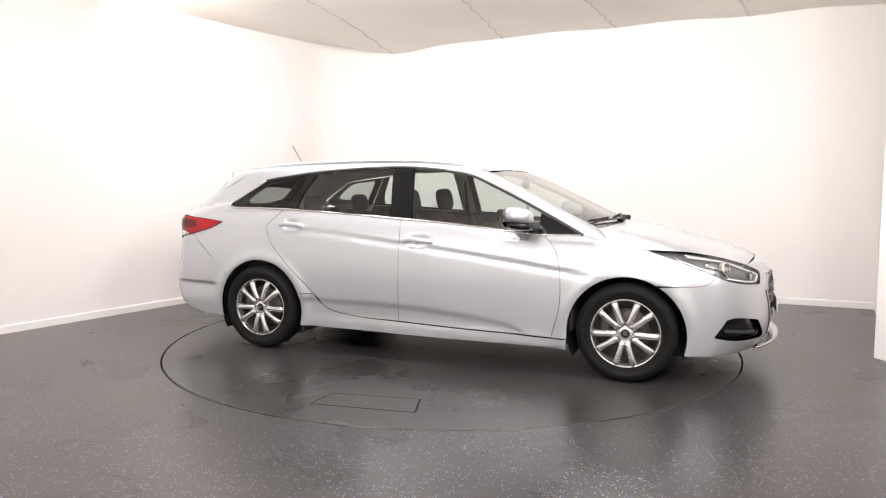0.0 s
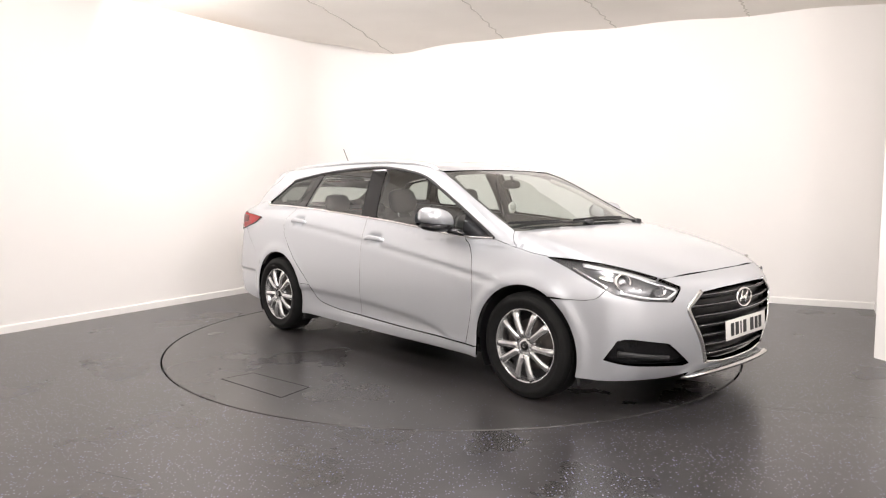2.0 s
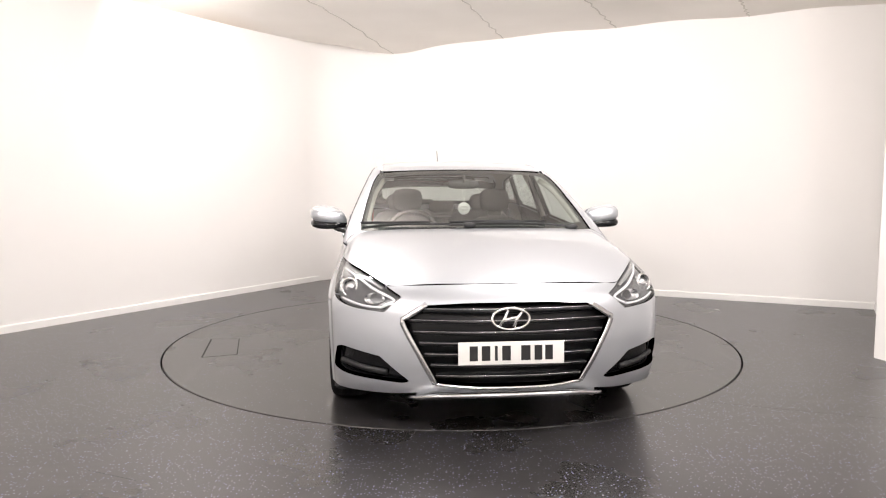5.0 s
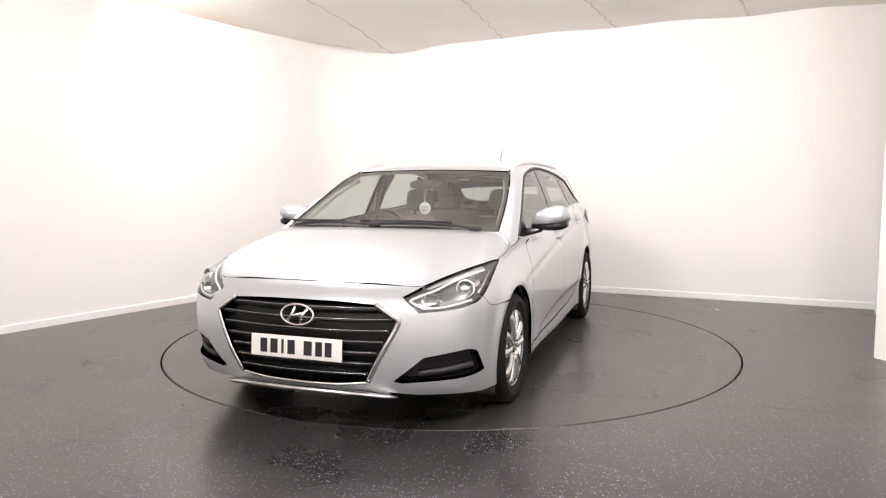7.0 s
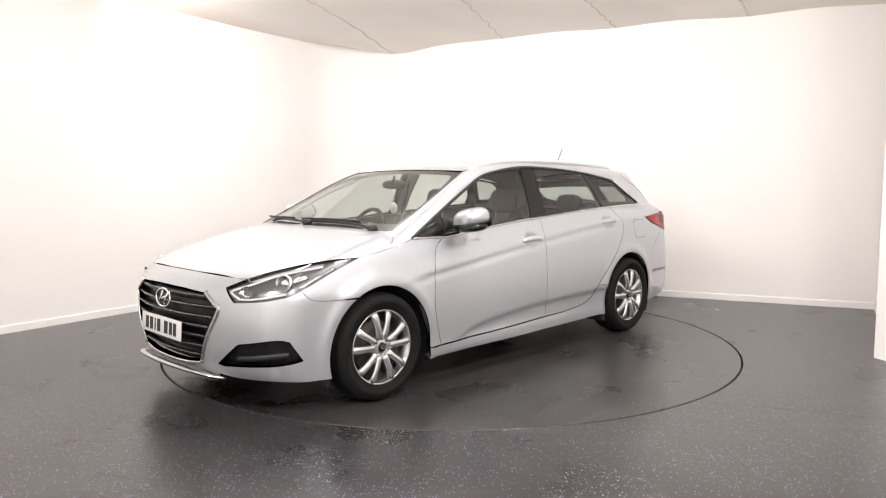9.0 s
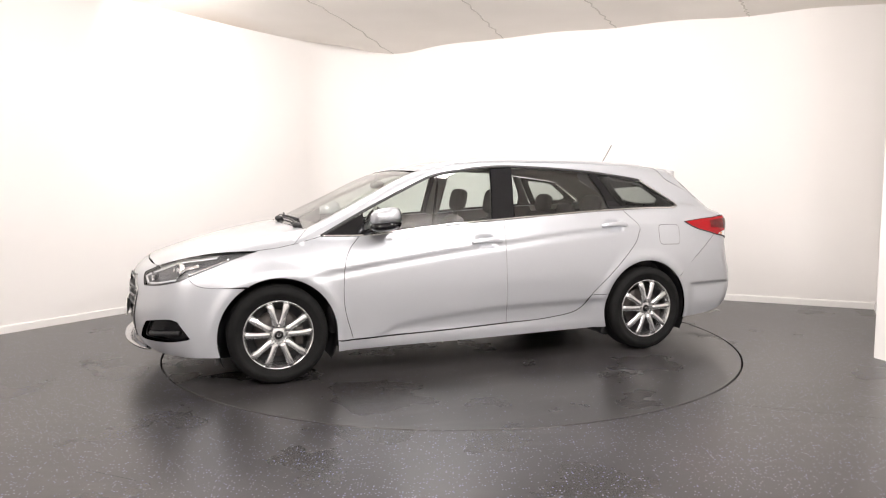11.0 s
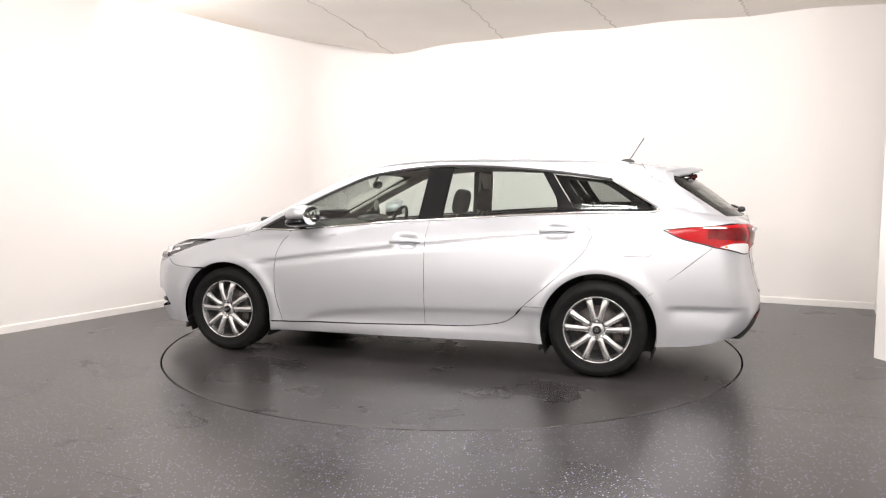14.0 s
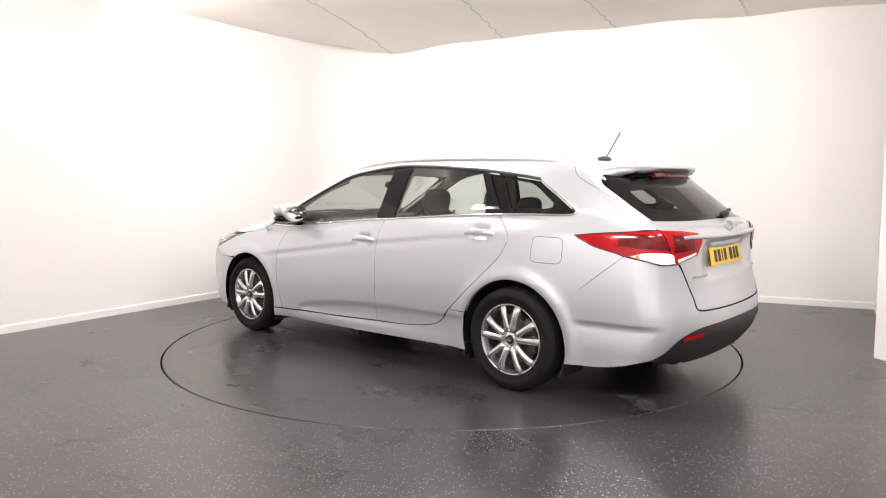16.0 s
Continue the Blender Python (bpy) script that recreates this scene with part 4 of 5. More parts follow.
for i in range(41):
    y = -.615 + 1.23 * i / 40
    back = -2.055 + .32 * y * y + 1.1 * max(0, abs(y) - .35) ** 1.5
    ring = []
    for x, o in [(-1.80, .002), (-1.88, .004), (-1.96, .006), (-2.04, .006)] + [(back, .004), (back - .006, -.005), (back, -.012)] + [(-2.02, -.022), (-1.95, -.042), (-1.86, -.07)]:
        x = max(x, back - .006) if o < 0 or x == back else max(x, back + .002)
        z = float(roof_line(np.array(x))) - .05 * y * y - .05 * y ** 4 - .25 * max(0, abs(y) - .5) + o
        ring.append(bm.verts.new((x, y, z)))
    rows.append(ring)
for a, b in zip(rows, rows[1:]):
    for j in range(len(a) - 1):
        bm.faces.new((a[j], a[j + 1], b[j + 1], b[j]))
bm.faces.new(rows[0])
bm.faces.new(rows[-1][::-1])
bmesh.ops.recalc_face_normals(bm, faces=bm.faces)
spoiler = at("spoiler", bm, M_SILVER, gate, "body-coloured roof spoiler")
bm = bmesh.new()
box(bm, (.05, .5, .032), pose(-1.985, 0, 1.318, 0, 18, 0), .008)
at("brake_light", bm, M_DARKRED, gate, "dark red high brake light")
bm = bmesh.new()
box(bm, (.10, .86, .026), pose(-1.925, 0, 1.328, 0, 18, 0), .008)
at("spoiler_base", bm, M_GLOSSBLACK, gate, "gloss black spoiler underside")
for s in BOTH:
    fl = np.array([1, s, 1])
    outer = [LAMP_R_TOP * fl, LAMP_R_LOW * fl, P3((-2.09, .822, .872), (-2.19, .772, .848), (-2.245, .70, .823), (-2.288, .615, .825)) * fl, LAMP_T_SIDE * fl]
    tail = patch("tail_lamp", outer, "tail", M_RED, lift=.006, depth=.02, gap=.002, label="red wrap-around tail lamp")[0]
    patch("reversing_lens", [P3((-2.12, .81, .872), (-2.19, .772, .85), (-2.245, .70, .825), (-2.28, .63, .828)) * fl, P3((-2.28, .63, .828), (-2.275, .655, .886), (-2.2, .755, .892), (-2.12, .81, .872)) * fl],
          "tail", M_LIGHTLENS, tail, lift=.008, depth=.004, gap=.001, step=.012, label="clear reversing and indicator lens")
    patch("brake_lens", [P3((-2.05, .81, .985), (-2.15, .76, .985), (-2.235, .698, .975)) * fl, P3((-2.235, .698, .975), (-2.265, .67, .905)) * fl, P3((-2.265, .67, .905), (-2.17, .765, .91), (-2.05, .822, .925)) * fl, P3((-2.05, .822, .925), (-2.05, .81, .985)) * fl],
          "tail", M_DARKRED, tail, lift=.0075, depth=.002, gap=.002, step=.015, label="dark red brake lens")
    strip("lamp_seal", np.vstack([LAMP_R_LOW, P3((-2.19, .772, .848), (-2.245, .70, .823), (-2.288, .615, .825))]) * fl, .007, .008, M_BLACK, tail, lift=.004, step=.02, label="black rubber seal")
    strip("lamp_seal", LAMP_R_TOP * fl, .006, .008, M_BLACK, tail, lift=.004, step=.02, label="black rubber seal")
    bm = bmesh.new()
    puff(bm, (.024, .024, .022), Matrix.Translation(Vector(P3((-2.16, .79, .872))[0] * fl)), 2.2, 12, 8)
    at("indicator_bulb", bm, M_AMBER, tail, "amber indicator bulb")
    inner = [LAMP_T_TOP * fl, LAMP_T_END * fl, LAMP_T_LOW * fl, LAMP_T_SIDE * fl]
    tail2 = patch("tailgate_lamp", inner, "tail", M_RED, gate, lift=.006, depth=.02, gap=.002, label="red tailgate lamp")[0]
    patch("brake_lens", [P3((-2.265, .655, .975), (-2.34, .5, .97)) * fl, P3((-2.34, .5, .97), (-2.345, .49, .90)) * fl, P3((-2.345, .49, .90), (-2.285, .64, .89)) * fl, P3((-2.285, .64, .89), (-2.265, .655, .975)) * fl], "tail", M_DARKRED, tail2, lift=.0075, depth=.002, step=.015)
    patch("reversing_lens", [P3((-2.293, .61, .832), (-2.345, .475, .872)) * fl, P3((-2.345, .475, .872), (-2.343, .48, .885), (-2.29, .62, .852)) * fl, P3((-2.29, .62, .852), (-2.293, .61, .832)) * fl], "tail", M_LIGHTLENS, tail2, lift=.008, depth=.003, gap=.0005, step=.012)
strip("tailgate_bar", R((-.59, .968), (-.3, .966), (0, .965), (.3, .966), (.59, .968)), .03, .026, M_SILVER, gate, lift=.009, taper=lambda t: .55 + .45 * math.sin(math.pi * t) ** .35, label="silver tailgate bar")
VAL_TOP = P3((-2.23, .745, .31), (-2.285, .71, .35), (-2.345, .645, .42), (-2.40, .50, .462), (-2.445, .2, .472), (-2.45, 0, .473))
patch("rear_bumper", mirrored([R((0, .547), (.3, .55), (.478, .556), (.522, .575), (.532, .64), (.577, .76), (.61, .822)), P3((-2.285, .62, .823), (-2.245, .70, .821), (-2.19, .772, .846), (-2.09, .822, .87)), SEAM_RB,
                               ring_pts(-1.385, .315, AR, 139, 194, 16), P3((-1.752, .87, .222), (-2.0, .83, .238), (-2.23, .745, .31)), VAL_TOP]), "tail", M_SILVER, step=.02, depth=.02)
val = patch("rear_valance", mirrored([VAL_TOP[::-1], P3((-2.23, .745, .305), (-2.27, .69, .27), (-2.33, .55, .25)), R((.5, .25), (.2, .245), (0, .245))]), "tail", M_BLACK, depth=.03, label="black plastic bumper insert")[0]
for s in BOTH:
    patch("reflector", [P3((-2.352, .635, .405), (-2.36, .62, .428), (-2.41, .46, .44)) * [1, s, 1], P3((-2.41, .46, .44), (-2.405, .47, .412)) * [1, s, 1], P3((-2.405, .47, .412), (-2.352, .635, .405)) * [1, s, 1]], "tail", M_RED, val, lift=.004, depth=.004, gap=0, step=.012, label="red bumper reflector")
def plate(name, centre, face, material, wide=.52, high=.111, parent=None, rims=True):
    """A registration plate whose characters are plain bars."""
    m = Matrix.Translation(Vector(centre)) @ Vector(face).to_track_quat("Z", "Y").to_matrix().to_4x4()
    bm = bmesh.new()
    box(bm, (wide, high, .006), m, .0015)
    p = at(name, bm, material, parent, "registration plate with plain dark bars")
    for x, w in ((-.165, .040), (-.105, .042), (-.055, .014), (-.005, .042), (.09, .046), (.152, .038), (.205, .038)):
        bm = bmesh.new()
        box(bm, (w, .072, .002), m @ pose((x - .02) * wide / .52, 0, .0035), .0005)
        at("bar", bm, M_INK, p, "plain black bar", smooth=False)
    return p


plate("number_plate", F((0, .452))[0] + [.004, 0, 0], (1, 0, .06), M_WHITE)
plate("rear_plate", R((0, .842))[0] - [.013, 0, 0], (-1, 0, .2), M_YELLOW, parent=gate)


def emblem(centre, face, k, parent=None):
    m = Matrix.Translation(Vector(centre)) @ Vector(face).to_track_quat("Z", "Y").to_matrix().to_4x4() @ Matrix.Diagonal((k, k, k, 1))
    bm = bmesh.new()
    ring = [m @ Vector((.082 * math.cos(a), .046 * math.sin(a), 0)) for a in np.linspace(0, 2 * math.pi, 40, endpoint=False)]
    up = [m.to_3x3() @ Vector((0, 0, 1))] * 40
    sweep(bm, ring, .012 * k, .01 * k, up, closed=True)
    for pts in (((-.05, -.03, 0), (-.028, 0, 0), (-.012, .037, 0)), ((.012, -.037, 0), (.028, 0, 0), (.05, .03, 0)), ((-.035, -.008, 0), (0, 0, 0), (.035, .008, 0))):
        sweep(bm, [m @ Vector(p) for p in pts], .014 * k, .008 * k, up[:3])
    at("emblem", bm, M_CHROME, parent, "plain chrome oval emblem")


emblem(F((0, .615))[0] - [.006, 0, 0], (1, 0, .1), 1.12)
emblem(R((0, 1.018))[0] - [.004, 0, 0], (-1, 0, .3), .62, gate)
for i in range(7):
    bm = bmesh.new()
    box(bm, (.006, .016, .016), Matrix.Translation(Vector(R((.50 - .026 * i, .742))[0])), .001)
    at("lettering", bm, M_SATIN, gate, "small chrome mark", smooth=False)
bm = bmesh.new()
box(bm, (.004, .09, .018), Matrix.Translation(Vector(R((-.47, .742))[0])), .001)
at("lettering", bm, M_SATIN, gate, "small chrome mark", smooth=False)
# rear wiper
q = P3((-2.315, -.02, 1.085), (-2.30, -.12, 1.10), (-2.285, -.24, 1.115))
bm = bmesh.new()
sweep(bm, smooth_line(q - [.02, 0, -.008], .03), .022, .014, [Vector((-1, 0, .7))] * len(smooth_line(q, .03)))
puff(bm, (.05, .08, .04), pose(-2.335, -.02, 1.085), 2.5, 12, 8)
at("rear_wiper", bm, M_BLACK, gate)

# wheels
def wheel(x, side, z=.318):
    """One wheel; its axle runs along y, its face on the outside."""
    y = .903
    root = new("wheel")
    root.parent = car
    base = Matrix.Translation((OX, OY, 0)) @ Matrix.Translation((x, (y - .105) * side, z)) @ pose(0, 0, 0, -90 * side, 0, 0)
    bm = bmesh.new()
    prof = [(.214, -.085), (.225, -.098), (.26, -.112), (.295, -.108), (.312, -.092), (.3165, -.07), (.318, -.03), (.318, .03), (.3165, .07), (.312, .09), (.298, .106), (.285, .1105), (.283, .113), (.262, .1135), (.26, .111), (.24, .107), (.226, .099), (.216, .088)]
    lathe(bm, prof, base, 72)
    tyre = part("tyre", bm, M_RUBBER, root, "black road tyre")
    bm = bmesh.new()
    for h in (-.05, -.018, .018, .05):
        lathe(bm, [(.3186, h - .004), (.3140, h), (.3186, h + .004)], base, 72)
    part("tread_groove", bm, M_GAP, tyre)
    bm = bmesh.new()
    lathe(bm, [(.212, .094), (.219, .1), (.222, .096), (.219, .085), (.205, .07), (.198, .03), (.196, -.08), (.214, -.09)], base, 72)
    rim = part("rim", bm, M_ALLOY, root, "ten-spoke silver alloy rim")
    # twisted spokes in five pairs
    for i in range(10):
        a = math.radians(36 * i + (2.5 if i % 2 else -2.5))
        lean = 0
        pts = []
        for r in np.linspace(.055, .21, 8):
            k = a + lean * (1 - (r - .055) / .155) * -1.2
            pts.append(base @ Vector((r * math.cos(k), r * math.sin(k), .086 + .010 * math.sin((r - .05) / .16 * math.pi) - .006 * (r > .19))))
        bm = bmesh.new()
        sweep(bm, pts, .043, .032, [base.to_3x3() @ Vector((.25 * math.sin(a) * (1 if i % 2 else -1), -.25 * math.cos(a) * (1 if i % 2 else -1), 1))] * 8, sides=8, taper=lambda t: .9 + .5 * abs(t - .42) ** 1.2)
        part("spoke", bm, M_ALLOY, rim)
    bm = bmesh.new()
    lathe(bm, [(.0001, .09), (.04, .092), (.052, .084), (.066, .08), (.07, .06), (.07, .0)], base, 40)
    part("hub", bm, M_ALLOY, rim)
    bm = bmesh.new()
    lathe(bm, [(.0001, .1), (.02, .099), (.027, .096), (.029, .088)], base, 28)
    part("hub_cap", bm, M_GLOSSBLACK, rim, "dark centre cap")
    bm = bmesh.new()
    sweep(bm, [base @ Vector((.012 * math.cos(t), .008 * math.sin(t), .1005)) for t in np.linspace(0, 6.28, 14, endpoint=False)], .003, .002, [base.to_3x3() @ Vector((0, 0, 1))] * 14, closed=True)
    part("cap_mark", bm, M_CHROME, rim)
    for i in range(5):
        a = math.radians(72 * i + 54)
        bm = bmesh.new()
        lathe(bm, [(.0001, .104), (.008, .104), (.0105, .099), (.0105, .08)], base @ Matrix.Translation((.055 * math.cos(a), .055 * math.sin(a), 0)), 10)
        part("wheel_nut", bm, M_SATIN, rim)
    bm = bmesh.new()
    lathe(bm, [(.06, .02), (.15, .02), (.152, .012), (.15, .0), (.06, .0)], base, 48)
    part("brake_disc", bm, M_IRON, root, "worn iron brake disc")
    bm = bmesh.new()
    lathe(bm, [(.0001, -.02), (.2, -.02)], base, 48)
    part("backplate", bm, M_BLACK, root)
    bm = bmesh.new()
    box(bm, (.06, .12, .07), base @ pose(-.13, .02, .02), .012)
    part("brake_caliper", bm, M_IRON, root)


for wx in (1.385, -1.385):
    for sd in BOTH:
        wheel(wx, sd)
    # wheel well
    for s in BOTH:
        bm = bmesh.new()
        arc = [math.radians(a) for a in np.linspace(-28, 208, 40)]
        prev = None
        for yy in (.875, .86, .6):
            r = AR + (.004 if yy == .875 else .014)
            row = [bm.verts.new((wx + r * math.cos(a), yy * s, .312 + r * math.sin(a))) for a in arc]
            if prev:
                for i in range(39):
                    bm.faces.new((prev[i], prev[i + 1], row[i + 1], row[i]))
            prev = row
        bm.faces.new(prev)
        bmesh.ops.recalc_face_normals(bm, faces=bm.faces)
        at("wheel_arch_liner", bm, M_BLACK)
        bm = bmesh.new()
        box(bm, (.02, .16, .09), pose(wx + .372, .80 * s, .20, 0, -8, 0), .005)
        at("mud_flap", bm, M_BLACK)

# underside
bm = bmesh.new()
box(bm, (2.0, 1.64, .05), pose(0, 0, .215), .02)
box(bm, (.40, 1.0, .05), pose(1.85, 0, .215), .02)
box(bm, (.8, 1.16, .05), pose(-1.9, 0, .27), .02)
box(bm, (.75, 1.1, .05), pose(1.385, 0, .24), .02)
box(bm, (.75, 1.1, .05), pose(-1.385, 0, .26), .02)
at("underbody", bm, M_BLACK)
bm = bmesh.new()
box(bm, (4.0, .05, .06), pose(-.1, -.2, .185), .02)
at("exhaust_pipe", bm, M_IRON)
# bulkheads that close the engine bay and the boot from the cabin
bm = bmesh.new()
box(bm, (.06, 1.5, .62), pose(1.0, 0, .58), .02)
at("bulkhead", bm, M_TRIM)

# door mirrors
for s in BOTH:
    bm = bmesh.new()
    puff(bm, (.20, .235, .135), pose(.70, .968 * s, 1.048, 0, 8, -14 * s), 2.7, 28, 18)
    for v in bm.verts:
        v.co.x = max(v.co.x, .615 + .08 * (v.co.y * s - .975))
        k = min(1, max(0, (v.co.y * s - .85) / .235))
        h = v.co.z - 1.048
        v.co.y += s * .03 * (1 - k) * h / .07
        v.co.z = 1.048 + (h * (1.12 - .5 * k) if h < 0 else h * (.92 + .1 * k)) + .008 * k
    mir = at("door_mirror", bm, M_SILVER, None, "body-coloured door mirror with black base")
    bm = bmesh.new()
    lathe(bm, [(.0001, 0), (.09, 0), (.1, -.004)], Matrix.Translation((.612, .975 * s, 1.045)) @ Vector((-1, .1 * s, 0)).to_track_quat("Z", "Y").to_matrix().to_4x4() @ Matrix.Diagonal((1.08, .66, 1, 1)), 32)
    at("mirror_glass", bm, M_MIRROR, mir, "mirror glass")
    bm = bmesh.new()
    q = Q3((.80, .80, .945), (.78, .84, .958), (.74, .90, .975))
    sweep(bm, smooth_line(q * [1, s, 1], .02), .09, .035, [Vector((.2, 0, 1))] * len(smooth_line(q, .02)), sides=10)
    puff(bm, (.19, .245, .07), pose(.705, .962 * s, 1.0, 0, 6, -14 * s), 2.6, 24, 12)
    at("mirror_foot", bm, M_GLOSSBLACK, mir, "black mirror foot")
    bm = bmesh.new()
    q = Q3((.79, .93, 1.03), (.775, 1.0, 1.045), (.73, 1.075, 1.058)) * [1, s, 1]
    sweep(bm, smooth_line(q, .02), .01, .012, [Vector((1, .5 * s, 0))] * len(smooth_line(q, .02)))
    at("mirror_indicator", bm, M_LIGHTLENS, mir, "clear indicator strip")

# roof rails, aerial, wipers
for s in BOTH:
    xs = np.linspace(.33, -1.55, 40)
    top = T(*[(x, .60 - .02 * max(0, -x)) for x in xs])
    t = np.linspace(0, 1, 40)
    top[:, 2] += .018 * np.clip(np.sin(math.pi * np.clip(t * 1.0, 0, 1)), 0, 1) ** .3 - .006
    bm = bmesh.new()
    sweep(bm, top * [1, s, 1], .03, .026, [Vector((0, .25 * s, 1))] * 40, sides=10)
    at("roof_rail", bm, M_RAIL, None, "satin silver roof rail")
bm = bmesh.new()
puff(bm, (.10, .045, .036), pose(-1.53, 0, 1.438), 2.2, 20, 10)
for v in bm.verts:
    v.co.x += .4 * max(0, v.co.z - 1.43)
aer = at("aerial_base", bm, M_BLACK)
bm = bmesh.new()
sweep(bm, [Vector((-1.54, 0, 1.45)), Vector((-1.585, 0, 1.52)), Vector((-1.64, 0, 1.61))], .007, .007, [Vector((0, 1, 0))] * 3)
at("aerial_rod", bm, M_BLACK, aer)
for pts in (((1.215, .60), (1.215, .40), (1.225, .12), (1.235, -.10)), ((1.25, -.06), (1.22, -.34), (1.175, -.58), (1.15, -.66))):
    q = T(*pts)
    bm = bmesh.new()
    c = smooth_line(q, .03) + [0, 0, .014]
    sweep(bm, c, .016, .012, [Vector((.5, 0, .85))] * len(c), taper=lambda t: 1 - .4 * t)
    puff(bm, (.06, .08, .04), Matrix.Translation(Vector(q[0] + [0, 0, .012])), 2.4, 12, 8)
    wip = at("windscreen_wiper", bm, M_BLACK)
    bm = bmesh.new()
    c = smooth_line(q[1:] + [[-.035, .04, .028], [-.028, 0, .026], [-.03, -.08, .026]], .03) - [0, 0, .006]
    sweep(bm, c, .009, .018, [Vector((.5, 0, .85))] * len(c))
    at("wiper_blade", bm, M_BLACK, wip)
q = smooth_line(T((1.19, -.69), (1.235, -.45), (1.27, 0), (1.235, .45), (1.19, .69)) - [[.055, 0, 0]], .05)
bm = bmesh.new()
sweep(bm, q + [0, 0, -.012], .12, .012, [Vector((.35, 0, .9))] * len(q))
at("scuttle_panel", bm, M_BLACK, None, "black plastic panel below the windscreen")

# cabin
def seat(y):
    s = new("front_seat")
    s.parent = car
    for nm, size, m in (("cushion", (.52, .5, .16), pose(.13, y, .43, 0, -8, 0)), ("backrest", (.14, .46, .6), pose(-.20, y, .72, 0, -20, 0)), ("headrest", (.10, .25, .19), pose(-.33, y, 1.135, 0, -12, 0))):
        bm = bmesh.new()
        puff(bm, size, m, 3.4, 28, 18)
        at(nm, bm, M_CLOTH, s, "dark cloth seat " + nm)
    for o in (-.06, .06):
        bm = bmesh.new()
        sweep(bm, [Vector((-.29, y + o, .98)), Vector((-.33, y + o, 1.1))], .012, .012, [Vector((0, 1, 0))] * 2)
        at("headrest_post", bm, M_SATIN, s)


seat(.37)
seat(-.37)
bench = new("rear_bench")
bench.parent = car
bm = bmesh.new()
puff(bm, (.5, 1.3, .17), pose(-.78, 0, .45, 0, -6, 0), 4, 36, 16)
at("cushion", bm, M_CLOTH, bench)
for y, w in ((.36, .62), (-.36, .62)):
    bm = bmesh.new()
    puff(bm, (.14, w, .6), pose(-1.06, y, .74, 0, -22, 0), 4, 32, 16)
    at("backrest", bm, M_CLOTH, bench)
for y in (-.4, 0, .4):
    bm = bmesh.new()
    puff(bm, (.09, .25, .16 if y else .11), pose(-1.185, y, 1.10 if y else 1.05, 0, -12, 0), 3, 24, 14)
    at("headrest", bm, M_CLOTH, bench)
bm = bmesh.new()
prof = [(1.19, .93), (.95, .972), (.72, .965), (.62, .93), (.60, .85), (.68, .70), (.80, .55), (1.0, .5)]
ends = [[bm.verts.new((x, y, z - .03 * abs(y))) for x, z in prof] for y in np.linspace(-.72, .72, 13)]
for a, b in zip(ends, ends[1:]):
    for i in range(len(prof) - 1):
        bm.faces.new((a[i], a[i + 1], b[i + 1], b[i]))
puff(bm, (.22, .40, .10), pose(.70, -.37, .955), 3, 20, 10)
bmesh.ops.recalc_face_normals(bm, faces=bm.faces)
at("dashboard", bm, M_TRIM)
bm = bmesh.new()
m = Matrix.Translation((.475, -.37, .90)) @ pose(0, 0, 0, 0, 66, 0)
lathe(bm, [(.185 + .016 * math.cos(a), .016 * math.sin(a)) for a in np.linspace(0, 2 * math.pi, 10, endpoint=False)], m, 40, True)
wheel_rim = at("steering_wheel", bm, M_GLOSSBLACK, None, "black steering wheel")
bm = bmesh.new()
puff(bm, (.16, .17, .06), m @ pose(0, 0, -.02), 2.6, 18, 10)
box(bm, (.05, .36, .02), m, .006)
at("steering_hub", bm, M_TRIM, wheel_rim)
bm = bmesh.new()
puff(bm, (.045, .24, .065), pose(.50, 0, 1.265, 0, -10, 8), 3, 20, 10)
sweep(bm, [Vector((.52, 0, 1.275)), Vector((.50, 0, 1.33))], .02, .02, [Vector((0, 1, 0))] * 2)
im = at("rear_view_mirror", bm, M_BLACK, None, "black inner mirror")
bm = bmesh.new()
lathe(bm, [(.0001, .002), (.043, .002), (.045, 0), (.043, -.002), (.0001, -.002)], pose(.515, 0, 1.092, 0, 90, 0), 28)
tag = at("paper_tag", bm, M_WHITE, None, "round white tag hanging from the mirror")
for dz, w in ((.014, .05), (.004, .06), (-.006, .055), (-.016, .04)):
    bm = bmesh.new()
    box(bm, (.001, w, .004), pose(.5178, 0, 1.092 + dz))
    at("bar", bm, M_LINER, tag, "grey bar", smooth=False)
for o in (-.012, .012):
    bm = bmesh.new()
    sweep(bm, [Vector((.515, o * .3, 1.135)), Vector((.505, o, 1.25))], .0025, .0025, [Vector((0, 1, 0))] * 2)
    at("string", bm, M_WHITE, tag)
bm = bmesh.new()
box(bm, (2.0, 1.5, .02), pose(0, 0, .28))
box(bm, (1.0, 1.3, .03), pose(-1.75, 0, .55))
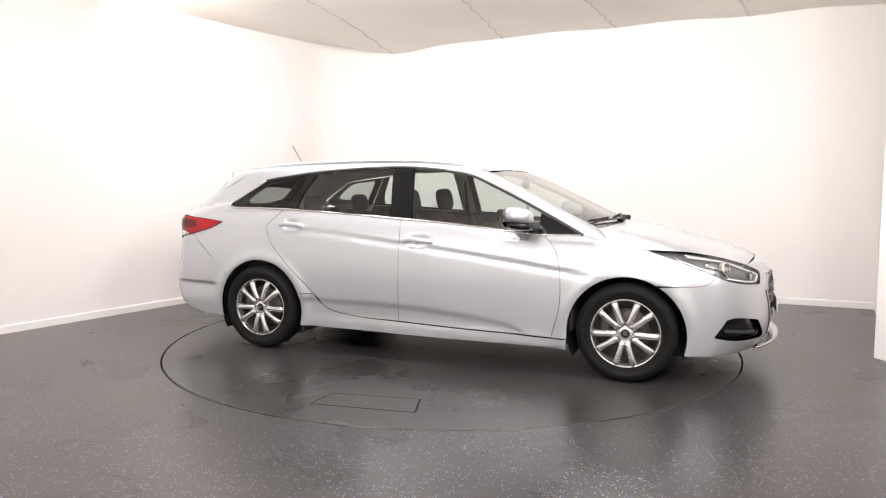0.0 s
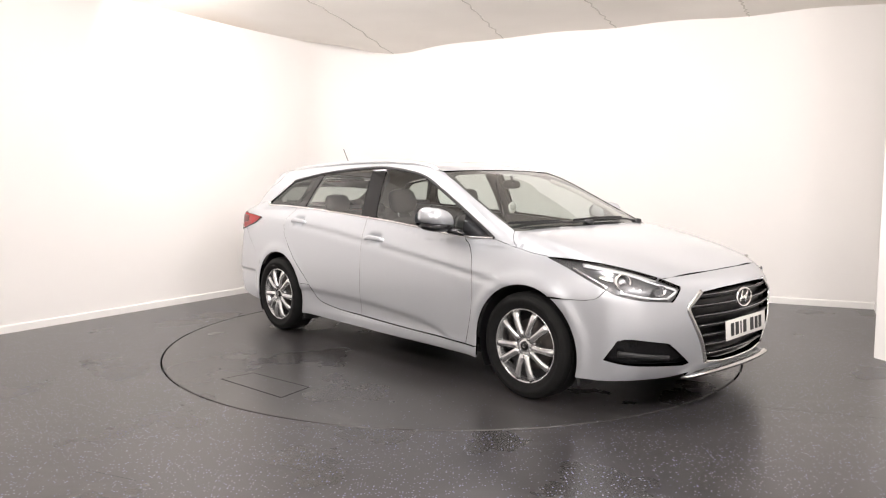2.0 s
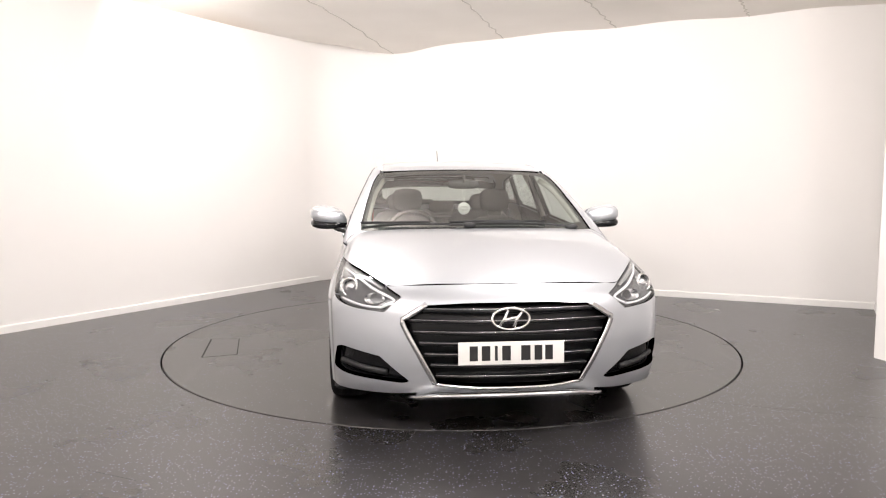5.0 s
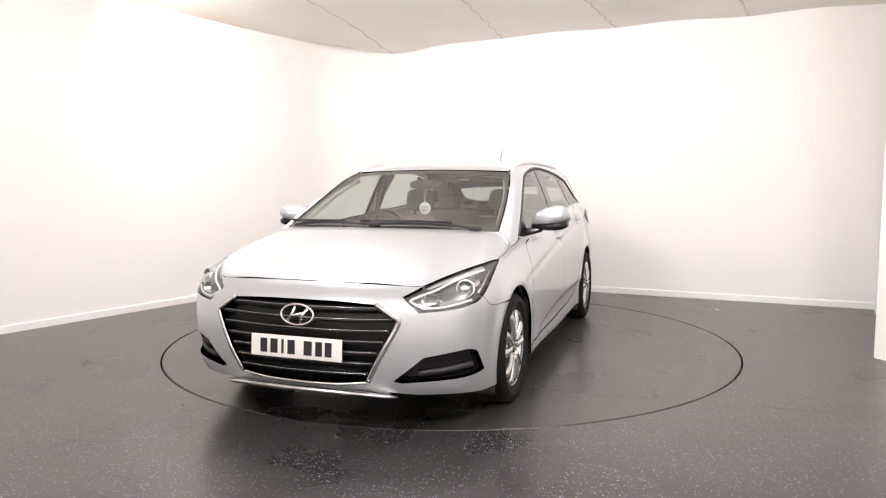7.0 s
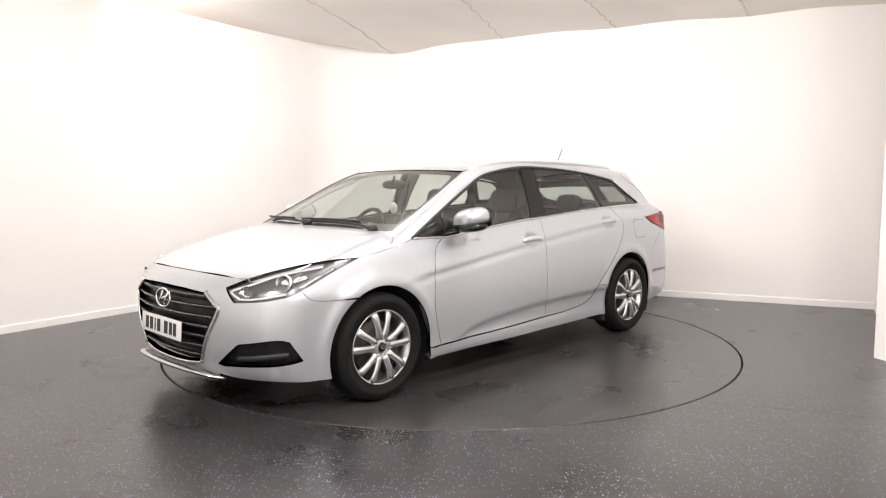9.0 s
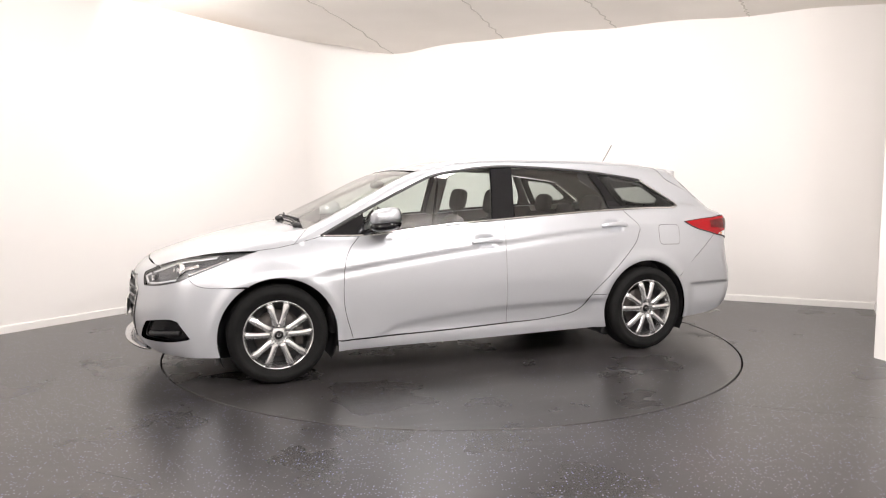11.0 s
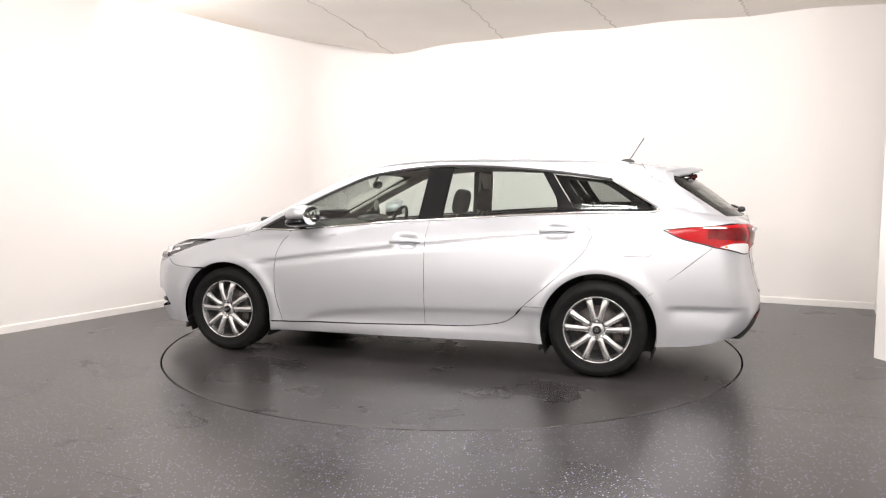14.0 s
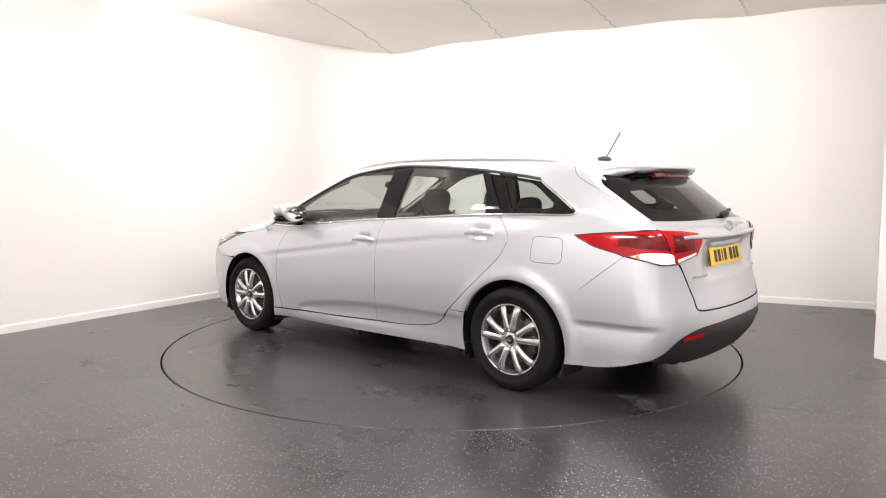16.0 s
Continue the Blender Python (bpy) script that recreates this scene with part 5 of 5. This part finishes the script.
at("cabin_floor", bm, M_TRIM)
bm = bmesh.new()
box(bm, (.9, 1.2, .01), pose(-1.68, 0, .93, 0, -1, 0))
at("parcel_cover", bm, M_TRIM)
for s in BOTH:
    bm = bmesh.new()
    q = smooth_line(Q3((1.06, .695, 1.0), (.87, .672, 1.095), (.64, .635, 1.21), (.43, .575, 1.295)) * [1, s, 1], .05)
    sweep(bm, q, .035, .02, [Vector((0, -s, .5))] * len(q))
    at("pillar_trim", bm, M_LINER)
    bm = bmesh.new()
    q = Q3((-.22, .77, 1.0), (-.25, .70, 1.2), (-.28, .62, 1.36)) * [1, s, 1]
    sweep(bm, q, .11, .03, [Vector((0, -s, .3))] * 3)
    at("pillar_trim", bm, M_LINER)
    bm = bmesh.new()
    box(bm, (.02, .02, .5), pose(-.24, .71 * s, 1.12, 18 * s, 0, 0), .004)
    at("seat_belt", bm, M_CLOTH)
for sx, sy, sz, m in ((.85, .02, .5, pose(-1.70, .68, .78)), (.85, .02, .5, pose(-1.70, -.68, .78)), (.02, 1.3, .5, pose(-2.14, 0, .75))):
    bm = bmesh.new()
    box(bm, (sx, sy, sz), m, .006)
    at("boot_trim", bm, M_TRIM)


# ---- the turning ----
ANGLES = [(0.0, -20.54), (0.5, -26.7), (1.0, -33.23), (1.5, -39.23), (2.0, -45.75), (2.5, -51.89), (3.0, -58.35), (3.5, -64.44), (4.0, -70.98),
          (4.5, -77.3), (5.0, -83.65), (5.5, -90.0), (6.0, -96.35), (6.5, -102.68), (7.0, -109.25), (7.5, -115.32), (8.0, -121.84), (8.5, -127.88), (9.0, -134.33),
          (9.5, -140.52), (10.0, -146.7), (10.5, -152.89), (11.0, -159.07), (11.5, -165.25), (12.0, -171.39), (12.5, -177.48), (13.0, -183.76), (13.5, -189.77),
          (14.0, -196.06), (14.5, -201.95), (15.0, -208.18), (15.5, -214.08), (16.0, -220.35)]


def motions():
    for thing in (turntable, car):
        walk(thing, [(t, pose(0, 0, 0, 0, 0, a)) for t, a in ANGLES])


motions()
